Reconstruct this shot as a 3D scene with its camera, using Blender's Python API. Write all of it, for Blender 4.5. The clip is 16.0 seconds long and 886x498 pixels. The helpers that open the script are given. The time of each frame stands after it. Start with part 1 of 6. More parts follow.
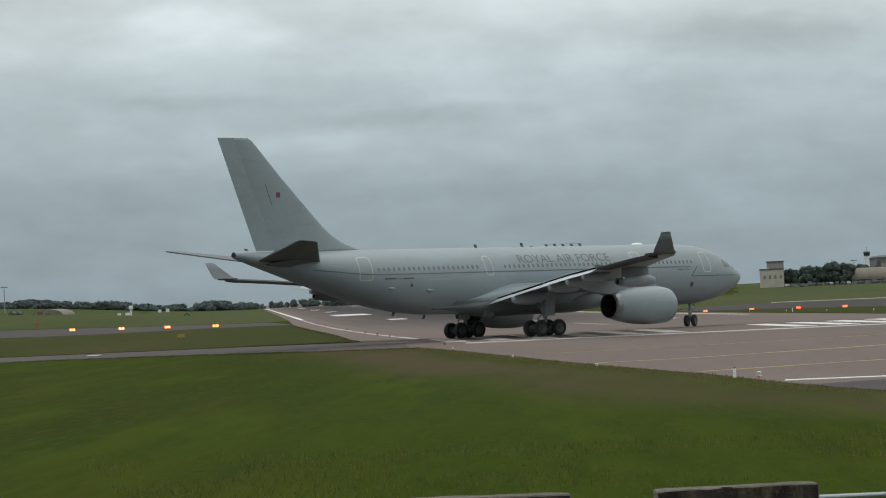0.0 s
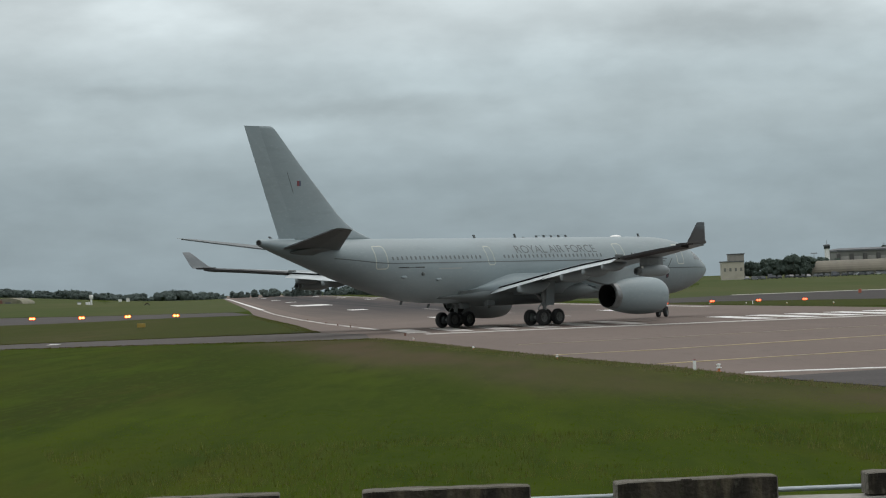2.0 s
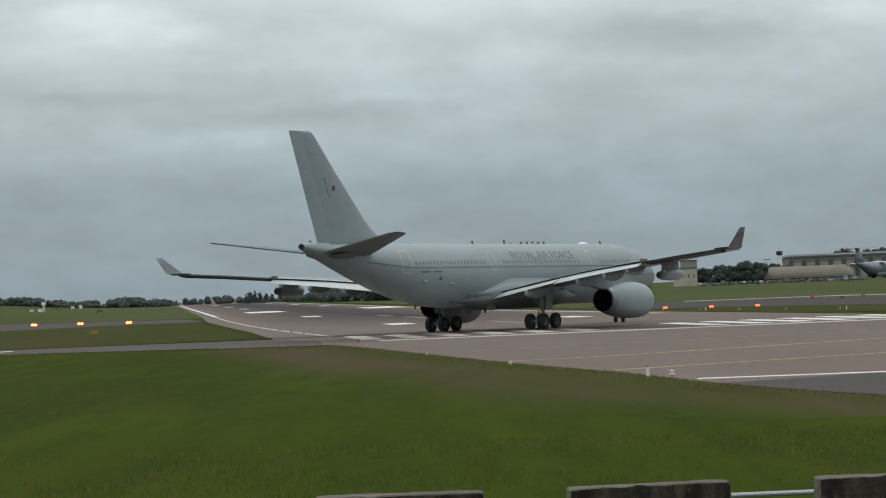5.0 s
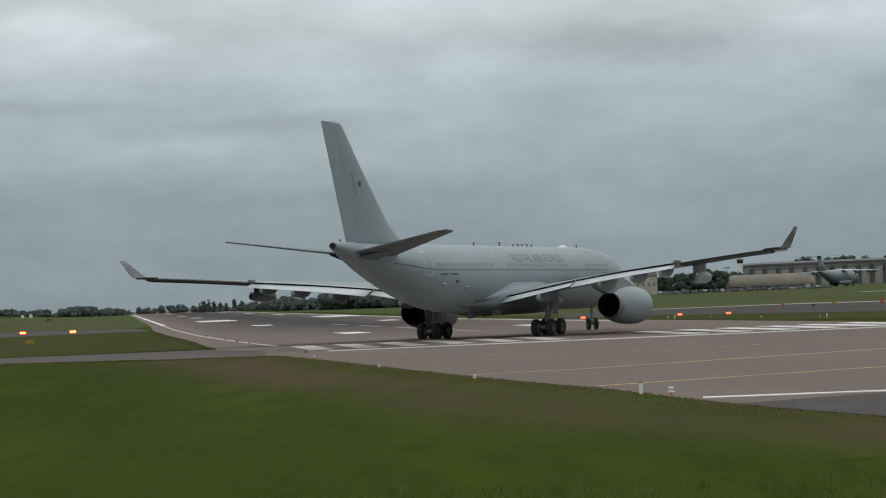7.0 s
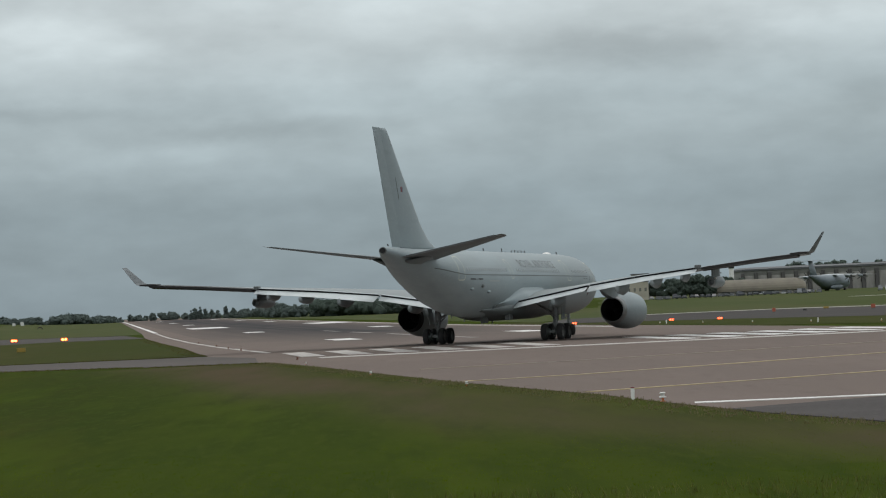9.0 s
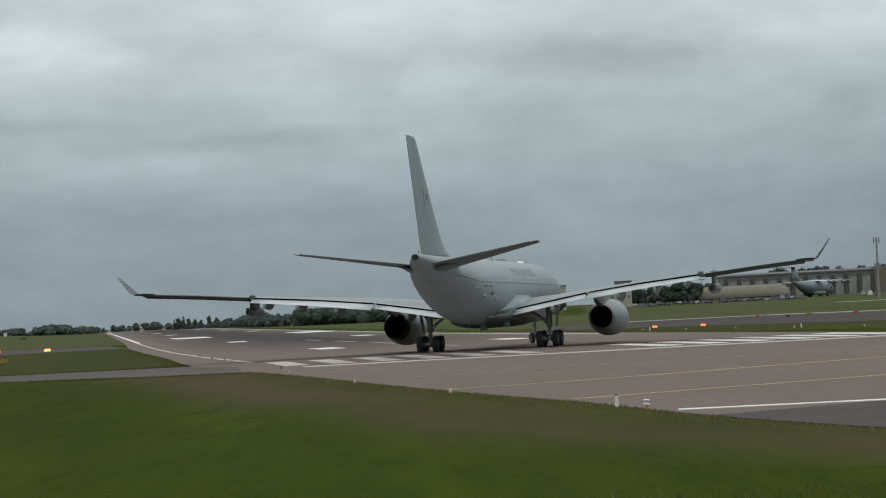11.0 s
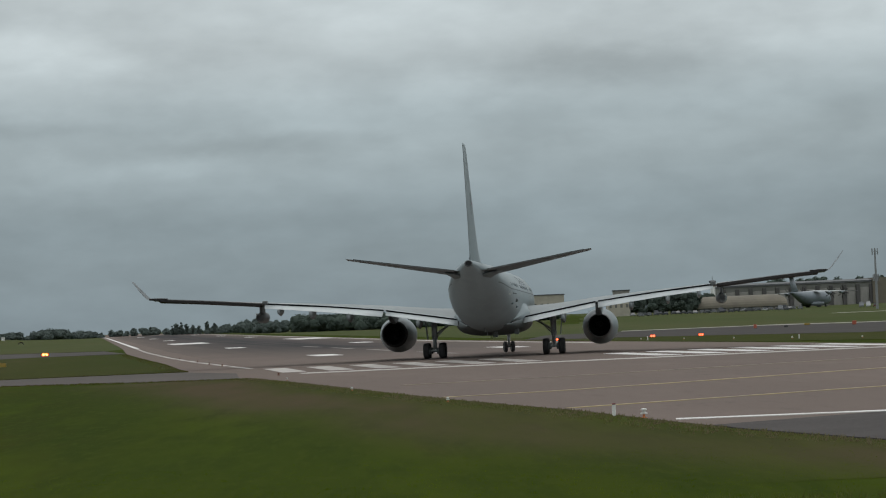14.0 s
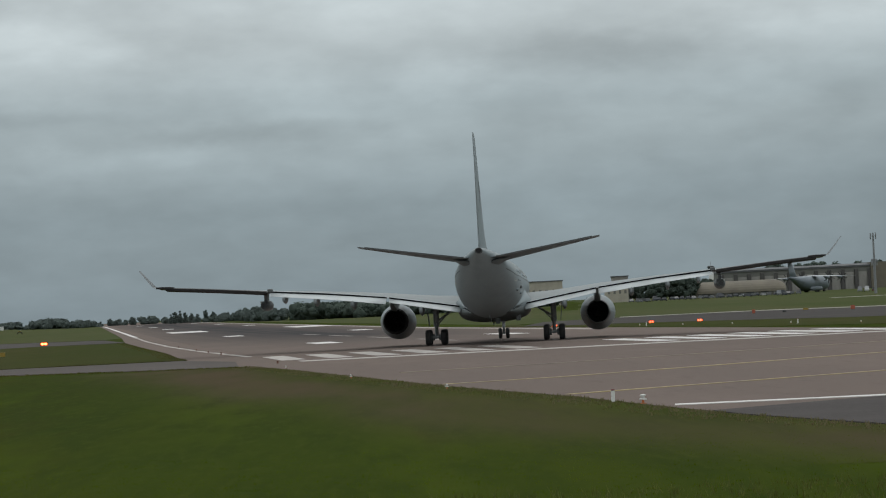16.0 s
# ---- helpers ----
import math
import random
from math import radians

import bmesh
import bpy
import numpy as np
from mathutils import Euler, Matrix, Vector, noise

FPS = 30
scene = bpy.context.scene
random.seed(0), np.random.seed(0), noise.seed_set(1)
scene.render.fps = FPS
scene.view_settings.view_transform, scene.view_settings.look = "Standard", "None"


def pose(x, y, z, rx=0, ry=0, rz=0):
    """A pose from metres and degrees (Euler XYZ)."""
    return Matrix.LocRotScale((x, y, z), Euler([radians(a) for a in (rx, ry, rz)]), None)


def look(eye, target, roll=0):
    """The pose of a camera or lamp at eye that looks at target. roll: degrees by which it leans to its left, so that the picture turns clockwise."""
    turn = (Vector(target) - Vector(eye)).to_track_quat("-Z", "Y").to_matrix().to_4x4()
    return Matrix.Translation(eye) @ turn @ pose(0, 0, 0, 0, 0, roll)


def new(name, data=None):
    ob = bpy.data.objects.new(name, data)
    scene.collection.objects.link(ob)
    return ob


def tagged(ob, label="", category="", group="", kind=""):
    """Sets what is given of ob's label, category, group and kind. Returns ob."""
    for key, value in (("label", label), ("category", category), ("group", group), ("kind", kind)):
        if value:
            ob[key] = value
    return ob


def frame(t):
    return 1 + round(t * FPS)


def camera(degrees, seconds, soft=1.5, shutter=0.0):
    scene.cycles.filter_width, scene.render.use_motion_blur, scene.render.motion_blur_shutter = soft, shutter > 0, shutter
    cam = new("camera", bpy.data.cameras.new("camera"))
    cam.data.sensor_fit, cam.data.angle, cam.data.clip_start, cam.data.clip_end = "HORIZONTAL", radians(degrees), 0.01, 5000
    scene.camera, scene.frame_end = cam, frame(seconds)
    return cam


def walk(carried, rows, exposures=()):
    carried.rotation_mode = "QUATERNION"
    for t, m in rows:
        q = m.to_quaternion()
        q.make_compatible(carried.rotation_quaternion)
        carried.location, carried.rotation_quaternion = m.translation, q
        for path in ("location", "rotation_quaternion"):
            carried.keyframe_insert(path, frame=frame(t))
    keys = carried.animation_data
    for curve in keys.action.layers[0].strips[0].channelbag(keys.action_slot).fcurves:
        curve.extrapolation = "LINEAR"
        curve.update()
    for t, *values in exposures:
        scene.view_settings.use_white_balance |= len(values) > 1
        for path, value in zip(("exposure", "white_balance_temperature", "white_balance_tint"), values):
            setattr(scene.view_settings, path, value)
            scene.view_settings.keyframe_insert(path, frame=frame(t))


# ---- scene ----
cam = camera(19.41, 16.0, soft=1.1)
PATH = [
    (0, (0, -16.80, 3.65), (-3.905, 83.105, 5.559), -2.55),
    (0.5, (0, -16.80, 3.65), (-3.639, 83.116, 5.527), -2.47),
    (1, (0, -16.80, 3.65), (-3.297, 83.130, 5.421), -2.41),
    (1.5, (0, -16.80, 3.65), (-2.917, 83.144, 5.292), -2.24),
    (2, (0, -16.80, 3.65), (-2.419, 83.160, 5.147), -2.27),
    (2.5, (0, -16.80, 3.65), (-1.924, 83.172, 5.003), -2.30),
    (3, (0, -16.80, 3.65), (-1.497, 83.180, 4.946), -2.27),
    (3.5, (0, -16.80, 3.65), (-1.095, 83.184, 5.032), -2.26),
    (4, (0, -16.80, 3.65), (-0.820, 83.185, 5.195), -2.30),
    (6.3, (0, -16.80, 3.65), (0.194, 83.181, 5.612), -2.24),
    (6.5, (0, -10.95, 3.56), (0.523, 89.029, 5.589), -2.23),
    (6.7, (0, -5.16, 3.47), (0.822, 94.817, 5.491), -2.28),
    (6.85, (0, -0.79, 3.40), (0.986, 99.181, 5.416), -2.31),
    (7, (0, -0.00, 3.39), (1.071, 99.975, 5.363), -2.35),
    (7.5, (0, -0.00, 3.39), (1.195, 99.973, 5.382), -2.61),
    (8, (0, -0.00, 3.39), (1.269, 99.972, 5.390), -2.78),
    (8.5, (0, -0.00, 3.39), (1.340, 99.969, 5.508), -2.74),
    (9, (0, -0.00, 3.39), (1.419, 99.966, 5.586), -2.58),
    (11.5, (0, -0.00, 3.39), (2.183, 99.942, 6.001), -2.96),
    (12, (0, -0.00, 3.39), (2.226, 99.937, 6.137), -2.82),
    (12.5, (0, -0.00, 3.39), (2.249, 99.935, 6.213), -2.55),
    (13, (0, -0.00, 3.39), (2.274, 99.933, 6.246), -2.35),
    (13.5, (0, -0.00, 3.39), (2.239, 99.935, 6.223), -2.36),
    (14, (0, -0.00, 3.39), (2.157, 99.938, 6.169), -2.47),
    (14.5, (0, -0.00, 3.39), (2.087, 99.942, 6.067), -2.50),
    (15, (0, -0.00, 3.39), (2.074, 99.946, 5.947), -2.71),
    (15.5, (0, -0.00, 3.39), (2.097, 99.949, 5.815), -2.87),
    (16, (0, -0.00, 3.39), (2.202, 99.950, 5.666), -2.81),
]
PLANE = [
    (0, -3.40, 208.70, -48.42),
    (0.5, -2.62, 209.47, -46.93),
    (1, -1.90, 210.34, -45.38),
    (1.5, -1.19, 211.27, -43.91),
    (2, -0.46, 212.28, -42.51),
    (2.5, 0.23, 213.25, -41.05),
    (3, 0.87, 214.07, -39.66),
    (3.5, 1.50, 214.82, -38.31),
    (4, 2.10, 215.61, -36.88),
    (6.5, 5.34, 220.63, -28.03),
    (7, 6.43, 221.71, -26.20),
    (7.5, 6.78, 221.99, -24.42),
    (8, 7.07, 223.07, -22.66),
    (8.5, 7.44, 224.11, -21.06),
    (9, 7.72, 225.13, -19.40),
    (11.5, 8.75, 228.70, -11.85),
    (12, 8.87, 229.43, -10.41),
    (12.5, 9.01, 230.14, -9.18),
    (13, 9.11, 230.88, -7.89),
    (13.5, 9.21, 231.63, -6.81),
    (14, 9.30, 232.47, -5.89),
    (14.5, 9.38, 233.31, -5.32),
    (15, 9.49, 234.10, -5.01),
    (15.5, 9.52, 234.83, -4.77),
    (16, 9.62, 235.56, -4.45),
]
walk(cam, [(t, look(eye, target, roll)) for t, eye, target, roll in PATH], [(0, 0.20), (4, 0.20), (6.3, 0.13), (7, 0.05), (9, 0.06), (11, 0.06), (12.5, -0.06), (14, -0.10), (16, -0.10)])

# ---- daylight under an overcast sky ----
SUN_EL, SUN_AZ = 66, 30
world = bpy.data.worlds.new("overcast_sky")
scene.world = world
world.use_nodes = True


# clouds ahead: bearing to the right, height, half width and half height in degrees, how much lighter or darker
CLOUDS = [
    (-7.82, 6.04, 1.62, 0.56, 0.20), (-2.54, 5.07, 1.88, 0.44, 0.15), (1.59, 5.09, 0.94, 0.40, 0.17), (10.08, 5.77, 1.88, 1.12, 0.20),
    (0.67, 6.99, 2.50, 0.50, 0.08), (-4.24, 6.24, 1.75, 0.35, -0.10), (5.11, 5.50, 2.20, 0.38, -0.26), (-7.88, 4.38, 1.50, 0.20, -0.16),
    (-3.95, 4.04, 3.00, 0.20, -0.13), (-4.72, 3.53, 2.88, 0.20, 0.09), (-1.45, 4.36, 1.62, 0.23, 0.08), (7.66, 4.11, 2.12, 0.44, 0.08),
    (1.5, 2.2, 4.5, 0.9, 0.10), (0.25, 3.02, 2.50, 0.28, 0.06), (-6.75, 5.15, 1.50, 0.28, 0.06)]


def wire_sky():
    nt = world.node_tree
    nt.nodes.clear()
    n, l = nt.nodes.new, nt.links.new
    out, bg = n("ShaderNodeOutputWorld"), n("ShaderNodeBackground")
    sky = n("ShaderNodeTexSky")
    sky.sky_type, sky.sun_disc = "NISHITA", False
    sky.sun_elevation, sky.sun_rotation = radians(SUN_EL), radians(SUN_AZ)
    tc, sep = n("ShaderNodeTexCoord"), n("ShaderNodeSeparateXYZ")
    l(tc.outputs["Generated"], sep.inputs[0])
    # height ramp: dull blue-grey low down, bright high up
    ramp = n("ShaderNodeValToRGB")
    ramp.color_ramp.interpolation = "EASE"
    els = ramp.color_ramp.elements
    stops = [(0.0, (0.214, 0.269, 0.299)), (0.035, (0.243, 0.302, 0.331)), (0.075, (0.346, 0.409, 0.432)),
             (0.115, (0.49, 0.547, 0.562)), (0.17, (0.60, 0.65, 0.655)), (0.45, (0.72, 0.76, 0.77)), (1.0, (0.98, 1.0, 1.0))]
    while len(els) < len(stops):
        els.new(0.5)
    for e, (p, c) in zip(els, stops):
        e.position, e.color = p, (*c, 1)
    l(sep.outputs["Z"], ramp.inputs[0])
    # layered cloud: long flat banks and smaller puffs
    def times(u, v):
        mu = n("ShaderNodeMath")
        mu.operation = "MULTIPLY"
        l(u, mu.inputs[0])
        l(v, mu.inputs[1])
        return mu.outputs[0]

    value = None
    for scale, squash, seed, size, rough in ((3.4, 5.0, 6.1, 0.10, 0.4), (8.5, 3.4, 5.3, 0.26, 0.48), (24.0, 2.6, 7.7, 0.22, 0.5), (60.0, 2.2, 3.1, 0.10, 0.5)):
        mp, no = n("ShaderNodeMapping"), n("ShaderNodeTexNoise")
        mp.inputs["Scale"].default_value = (scale, scale, scale * squash)
        mp.inputs["Location"].default_value = (seed, seed * 0.6, seed * 1.3)
        no.inputs["Scale"].default_value, no.inputs["Detail"].default_value = 1.0, 5
        no.inputs["Roughness"].default_value, no.inputs["Distortion"].default_value = rough, 0.1
        l(tc.outputs["Generated"], mp.inputs[0])
        l(mp.outputs[0], no.inputs["Vector"])
        mr = n("ShaderNodeMapRange")
        mr.inputs["From Min"].default_value, mr.inputs["From Max"].default_value = 0.3, 0.7
        mr.inputs["To Min"].default_value, mr.inputs["To Max"].default_value = 1 - 0.30 * size, 1 + 0.34 * size
        l(no.outputs["Fac"], mr.inputs["Value"])
        value = mr.outputs[0] if value is None else times(value, mr.outputs[0])
    # single clouds and gaps of the bank ahead, each with a ragged outline
    az, el, at, wp, wn, ws = [n("ShaderNode" + k) for k in ("Math", "Math", "CombineXYZ", "Mapping", "TexNoise", "VectorMath")]
    az.operation, el.operation = "ARCTAN2", "ARCSINE"
    l(sep.outputs["X"], az.inputs[0])
    l(sep.outputs["Y"], az.inputs[1])
    l(sep.outputs["Z"], el.inputs[0])
    l(az.outputs[0], at.inputs[0])
    l(el.outputs[0], at.inputs[1])
    wp.inputs["Scale"].default_value = (16, 16, 40)
    wn.inputs["Scale"].default_value, wn.inputs["Detail"].default_value, wn.inputs["Roughness"].default_value = 1.0, 6, 0.55
    l(tc.outputs["Generated"], wp.inputs[0])
    l(wp.outputs[0], wn.inputs["Vector"])
    ws.operation = "MULTIPLY_ADD"
    l(wn.outputs["Color"], ws.inputs[0])
    ws.inputs[1].default_value, ws.inputs[2].default_value = (radians(4.0), radians(1.3), 0), (radians(-2.0), radians(-0.65), 0)
    ragged = n("ShaderNodeVectorMath")
    l(at.outputs[0], ragged.inputs[0])
    l(ws.outputs[0], ragged.inputs[1])
    for a, e, w, h, k in CLOUDS:
        off, dot, ex, fac = n("ShaderNodeVectorMath"), n("ShaderNodeVectorMath"), n("ShaderNodeMath"), n("ShaderNodeMath")
        off.operation = "MULTIPLY_ADD"
        l(ragged.outputs[0], off.inputs[0])
        off.inputs[1].default_value = (1 / radians(w), 1 / radians(h), 0)
        off.inputs[2].default_value = (-a / w, -e / h, 0)
        dot.operation = "DOT_PRODUCT"
        l(off.outputs[0], dot.inputs[0])
        l(off.outputs[0], dot.inputs[1])
        ex.operation, ex.inputs[0].default_value = "POWER", 0.45
        l(dot.outputs["Value"], ex.inputs[1])
        fac.operation, fac.inputs[1].default_value, fac.inputs[2].default_value = "MULTIPLY_ADD", k, 1.0
        l(ex.outputs[0], fac.inputs[0])
        value = times(value, fac.outputs[0])
    sc = n("ShaderNodeVectorMath")
    sc.operation = "SCALE"
    l(ramp.outputs[0], sc.inputs[0])
    l(value, sc.inputs["Scale"])
    # a trace of the clear sky comes through
    tr = n("ShaderNodeVectorMath")
    tr.operation = "SCALE"
    tr.inputs["Scale"].default_value = 0.004
    l(sky.outputs[0], tr.inputs[0])
    ad = n("ShaderNodeVectorMath")
    l(sc.outputs[0], ad.inputs[0])
    l(tr.outputs[0], ad.inputs[1])
    l(ad.outputs[0], bg.inputs["Color"])
    bg.inputs["Strength"].default_value = 1.0
    l(bg.outputs[0], out.inputs[0])


wire_sky()
sun_data = bpy.data.lights.new("sun", "SUN")
sun_data.energy, sun_data.angle, sun_data.color = 0.5, radians(40), (1.0, 0.97, 0.92)
sun = new("sun", sun_data)
sun.matrix_world = look((0, 0, 500), (-math.sin(radians(SUN_AZ)) * 100, -math.cos(radians(SUN_AZ)) * 100, 500 - 100 * math.tan(radians(SUN_EL))))


# ---- materials ----
def mat(name, base, rough=0.6, metal=0.0, vary=(), bump=(), glow=None, spec=0.5, island=0.0):
    """base colour; vary: (scale, colour, low, high, detail, stretch) layers of noise; bump: (scale, strength, distance)."""
    m = bpy.data.materials.new(name)
    m.use_nodes = True
    nt = m.node_tree
    n, l, b = nt.nodes.new, nt.links.new, nt.nodes["Principled BSDF"]
    b.inputs["Roughness"].default_value, b.inputs["Metallic"].default_value = rough, metal
    b.inputs["Specular IOR Level"].default_value = spec
    col = n("ShaderNodeRGB")
    col.outputs[0].default_value = (*base, 1)
    col = col.outputs[0]
    tc = n("ShaderNodeTexCoord")
    for scale, colour, low, high, detail, stretch in vary:
        mp, no, mr, mx = n("ShaderNodeMapping"), n("ShaderNodeTexNoise"), n("ShaderNodeMapRange"), n("ShaderNodeMix")
        mp.inputs["Scale"].default_value = stretch
        no.inputs["Scale"].default_value, no.inputs["Detail"].default_value, no.inputs["Roughness"].default_value = scale, detail, 0.6
        l(tc.outputs["Object"], mp.inputs[0])
        l(mp.outputs[0], no.inputs["Vector"])
        mr.inputs["From Min"].default_value, mr.inputs["From Max"].default_value = low, high
        l(no.outputs["Fac"], mr.inputs["Value"])
        mx.data_type = "RGBA"
        l(mr.outputs[0], mx.inputs["Factor"])
        l(col, mx.inputs[6])
        mx.inputs[7].default_value = (*colour, 1)
        col = mx.outputs[2]
    if island:
        ge, mr, mx = n("ShaderNodeNewGeometry"), n("ShaderNodeMapRange"), n("ShaderNodeVectorMath")
        mr.inputs["To Min"].default_value, mr.inputs["To Max"].default_value = 1 - island, 1 + island
        l(ge.outputs["Random Per Island"], mr.inputs["Value"])
        mx.operation = "SCALE"
        l(col, mx.inputs[0])
        l(mr.outputs[0], mx.inputs["Scale"])
        col = mx.outputs[0]
    l(col, b.inputs["Base Color"])
    if bump:
        no, bu = n("ShaderNodeTexNoise"), n("ShaderNodeBump")
        no.inputs["Scale"].default_value, no.inputs["Detail"].default_value = bump[0], 6
        bu.inputs["Strength"].default_value, bu.inputs["Distance"].default_value = bump[1], bump[2]
        l(tc.outputs["Object"], no.inputs["Vector"])
        l(no.outputs["Fac"], bu.inputs["Height"])
        l(bu.outputs[0], b.inputs["Normal"])
    if glow:
        b.inputs["Emission Color"].default_value, b.inputs["Emission Strength"].default_value = (*glow[0], 1), glow[1]
    return m


ONE = (1, 1, 1)
GRASS = mat("grass", (0.0312, 0.0480, 0.0018), 0.95, vary=[
    (0.028, (0.0470, 0.0425, 0.0085), 0.56, 0.74, 5, (1, 0.13, 1)), (0.085, (0.0420, 0.0575, 0.0022), 0.46, 0.60, 5, (1, 0.13, 1)), (0.05, (0.0240, 0.0330, 0.0024), 0.50, 0.66, 5, (1, 0.1, 1)),
    (0.16, (0.0430, 0.0415, 0.0060), 0.57, 0.70, 5, (1, 0.13, 1)), (0.22, (0.0415, 0.0605, 0.0020), 0.5, 0.64, 5, (1, 0.13, 1)),
    (0.6, (0.0230, 0.0390, 0.0014), 0.44, 0.66, 6, (1, 0.13, 1)), (3.0, (0.0400, 0.0545, 0.0040), 0.5, 0.7, 6, (1, 0.13, 1))], bump=(5.0, 0.3, 0.05), spec=0.02)
BLADES = mat("grass_blades", (0.0770, 0.1120, 0.0052), 0.9, vary=[
    (0.028, (0.1080, 0.0960, 0.0180), 0.56, 0.74, 5, (1, 0.13, 1)), (0.085, (0.0990, 0.1330, 0.0055), 0.46, 0.60, 5, (1, 0.13, 1)), (0.05, (0.0560, 0.0770, 0.0055), 0.50, 0.66, 5, (1, 0.1, 1)),
    (0.16, (0.0990, 0.0950, 0.0135), 0.57, 0.70, 5, (1, 0.13, 1)), (0.22, (0.0950, 0.1370, 0.0055), 0.5, 0.64, 5, (1, 0.13, 1))], spec=0.03, island=0.05)
BLADES_DRY = mat("dry_grass", (0.125, 0.128, 0.045), 0.9, vary=[(0.1, (0.095, 0.10, 0.03), 0.4, 0.65, 4, ONE)], spec=0.04, island=0.35)
ROUGH_GRASS = mat("verge_grass", (0.172, 0.148, 0.085), 0.9, vary=[(0.1, (0.135, 0.138, 0.050), 0.42, 0.62, 4, ONE)], spec=0.04, island=0.1)
RUNWAY = mat("runway_asphalt", (0.156, 0.124, 0.107), 0.95, vary=[
    (0.02, (0.138, 0.111, 0.099), 0.4, 0.65, 4, (1, 0.3, 1)), (0.15, (0.173, 0.137, 0.120), 0.5, 0.75, 6, (1, 0.25, 1)),
    (1.2, (0.118, 0.094, 0.083), 0.55, 0.8, 6, (1, 0.15, 1)), (14.0, (0.183, 0.148, 0.131), 0.5, 0.8, 3, ONE)], bump=(35.0, 0.3, 0.01), spec=0.08)
TAXI = mat("taxiway_asphalt", (0.104, 0.092, 0.086), 0.95, vary=[
    (0.03, (0.084, 0.075, 0.071), 0.4, 0.65, 4, (1, 0.4, 1)), (0.6, (0.130, 0.115, 0.106), 0.55, 0.8, 5, ONE)], bump=(35.0, 0.3, 0.01), spec=0.08)
SHOULDER = mat("dark_asphalt", (0.066, 0.060, 0.058), 0.95, vary=[(0.2, (0.085, 0.077, 0.074), 0.45, 0.7, 5, (0.4, 1, 1)), (8.0, (0.10, 0.09, 0.09), 0.5, 0.75, 4, ONE)], bump=(35.0, 0.3, 0.01), spec=0.08)
EAST_ASPHALT = mat("dark_taxiway_asphalt", (0.060, 0.055, 0.053), 0.95, vary=[(0.1, (0.076, 0.070, 0.066), 0.45, 0.7, 5, (0.3, 1, 1))], bump=(35.0, 0.3, 0.01), spec=0.06)
ISLAND_GRASS = mat("rough_olive_grass", (0.043, 0.048, 0.010), 0.95, vary=[
    (0.05, (0.060, 0.054, 0.021), 0.47, 0.70, 5, (1, 0.15, 1)), (0.04, (0.032, 0.046, 0.006), 0.45, 0.65, 5, (1, 0.2, 1)), (0.5, (0.038, 0.042, 0.010), 0.45, 0.7, 6, (1, 0.12, 1))], bump=(5.0, 0.4, 0.05), spec=0.03)
# Far grass colour is dulled and lightened as haze would do.
FAR_GRASS = mat("hazed_far_grass", (0.060, 0.074, 0.027), 0.95, vary=[
    (0.03, (0.080, 0.080, 0.035), 0.44, 0.64, 5, (1, 0.12, 1)), (0.02, (0.049, 0.066, 0.018), 0.45, 0.65, 5, (1, 0.15, 1)), (0.4, (0.060, 0.071, 0.026), 0.45, 0.7, 5, (1, 0.1, 1))], bump=(4.0, 0.3, 0.05), spec=0.03)
CONCRETE_PALE = mat("pale_concrete", (0.36, 0.34, 0.31), 0.9, vary=[(0.1, (0.28, 0.265, 0.24), 0.45, 0.7, 5, (1, 0.3, 1))], spec=0.1)
WHITE_PAINT = mat("white_marking_paint", (0.70, 0.69, 0.67), 0.7, vary=[(0.5, (0.48, 0.45, 0.43), 0.45, 0.72, 6, (1, 0.3, 1)), (7.0, (0.55, 0.52, 0.5), 0.55, 0.8, 4, ONE)])
FADED_WHITE = mat("worn_white_paint", (0.47, 0.44, 0.41), 0.75, vary=[(0.8, (0.30, 0.265, 0.25), 0.42, 0.7, 6, ONE)])
GHOST_WHITE = mat("almost_worn_off_white_paint", (0.24, 0.215, 0.195), 0.8, vary=[(0.4, (0.15, 0.13, 0.12), 0.42, 0.66, 6, ONE)])
YELLOW_PAINT = mat("worn_yellow_paint", (0.35, 0.27, 0.13), 0.75, vary=[(0.35, (0.215, 0.175, 0.125), 0.4, 0.68, 6, ONE)])


# ---- helpers of this scene ----
def part(name, bm, material, parent=None, label="", smooth=False):
    me = bpy.data.meshes.new(name)
    bmesh.ops.recalc_face_normals(bm, faces=bm.faces)
    bm.to_mesh(me)
    bm.free()
    return dress(name, me, material, parent, label, smooth)


def dress(name, me, material, parent=None, label="", smooth=False):
    for m in material if isinstance(material, (list, tuple)) else [material]:
        me.materials.append(m)
    if smooth:
        me.polygons.foreach_set("use_smooth", [True] * len(me.polygons))
    ob = new(name, me)
    if parent:
        ob.parent = parent
    if label:
        tagged(ob, label)
    return ob


def raw(name, verts, faces, material, parent=None, label="", smooth=False):
    me = bpy.data.meshes.new(name)
    me.from_pydata([tuple(v) for v in verts], [], faces)
    me.update()
    return dress(name, me, material, parent, label, smooth)


def thing(name, label, category, group="", m=None):
    ob = new(name)
    tagged(ob, label, category, group)
    ob.empty_display_size = 0.3
    if m is not None:
        ob.matrix_basis = m
    return ob


def box(bm, lo, hi, m=None):
    vs = [bm.verts.new((x, y, z)) for x in (lo[0], hi[0]) for y in (lo[1], hi[1]) for z in (lo[2], hi[2])]
    for f in ((0, 1, 3, 2), (4, 6, 7, 5), (0, 4, 5, 1), (2, 3, 7, 6), (0, 2, 6, 4), (1, 5, 7, 3)):
        bm.faces.new([vs[i] for i in f])
    if m is not None:
        bmesh.ops.transform(bm, matrix=m, verts=vs)
    return vs


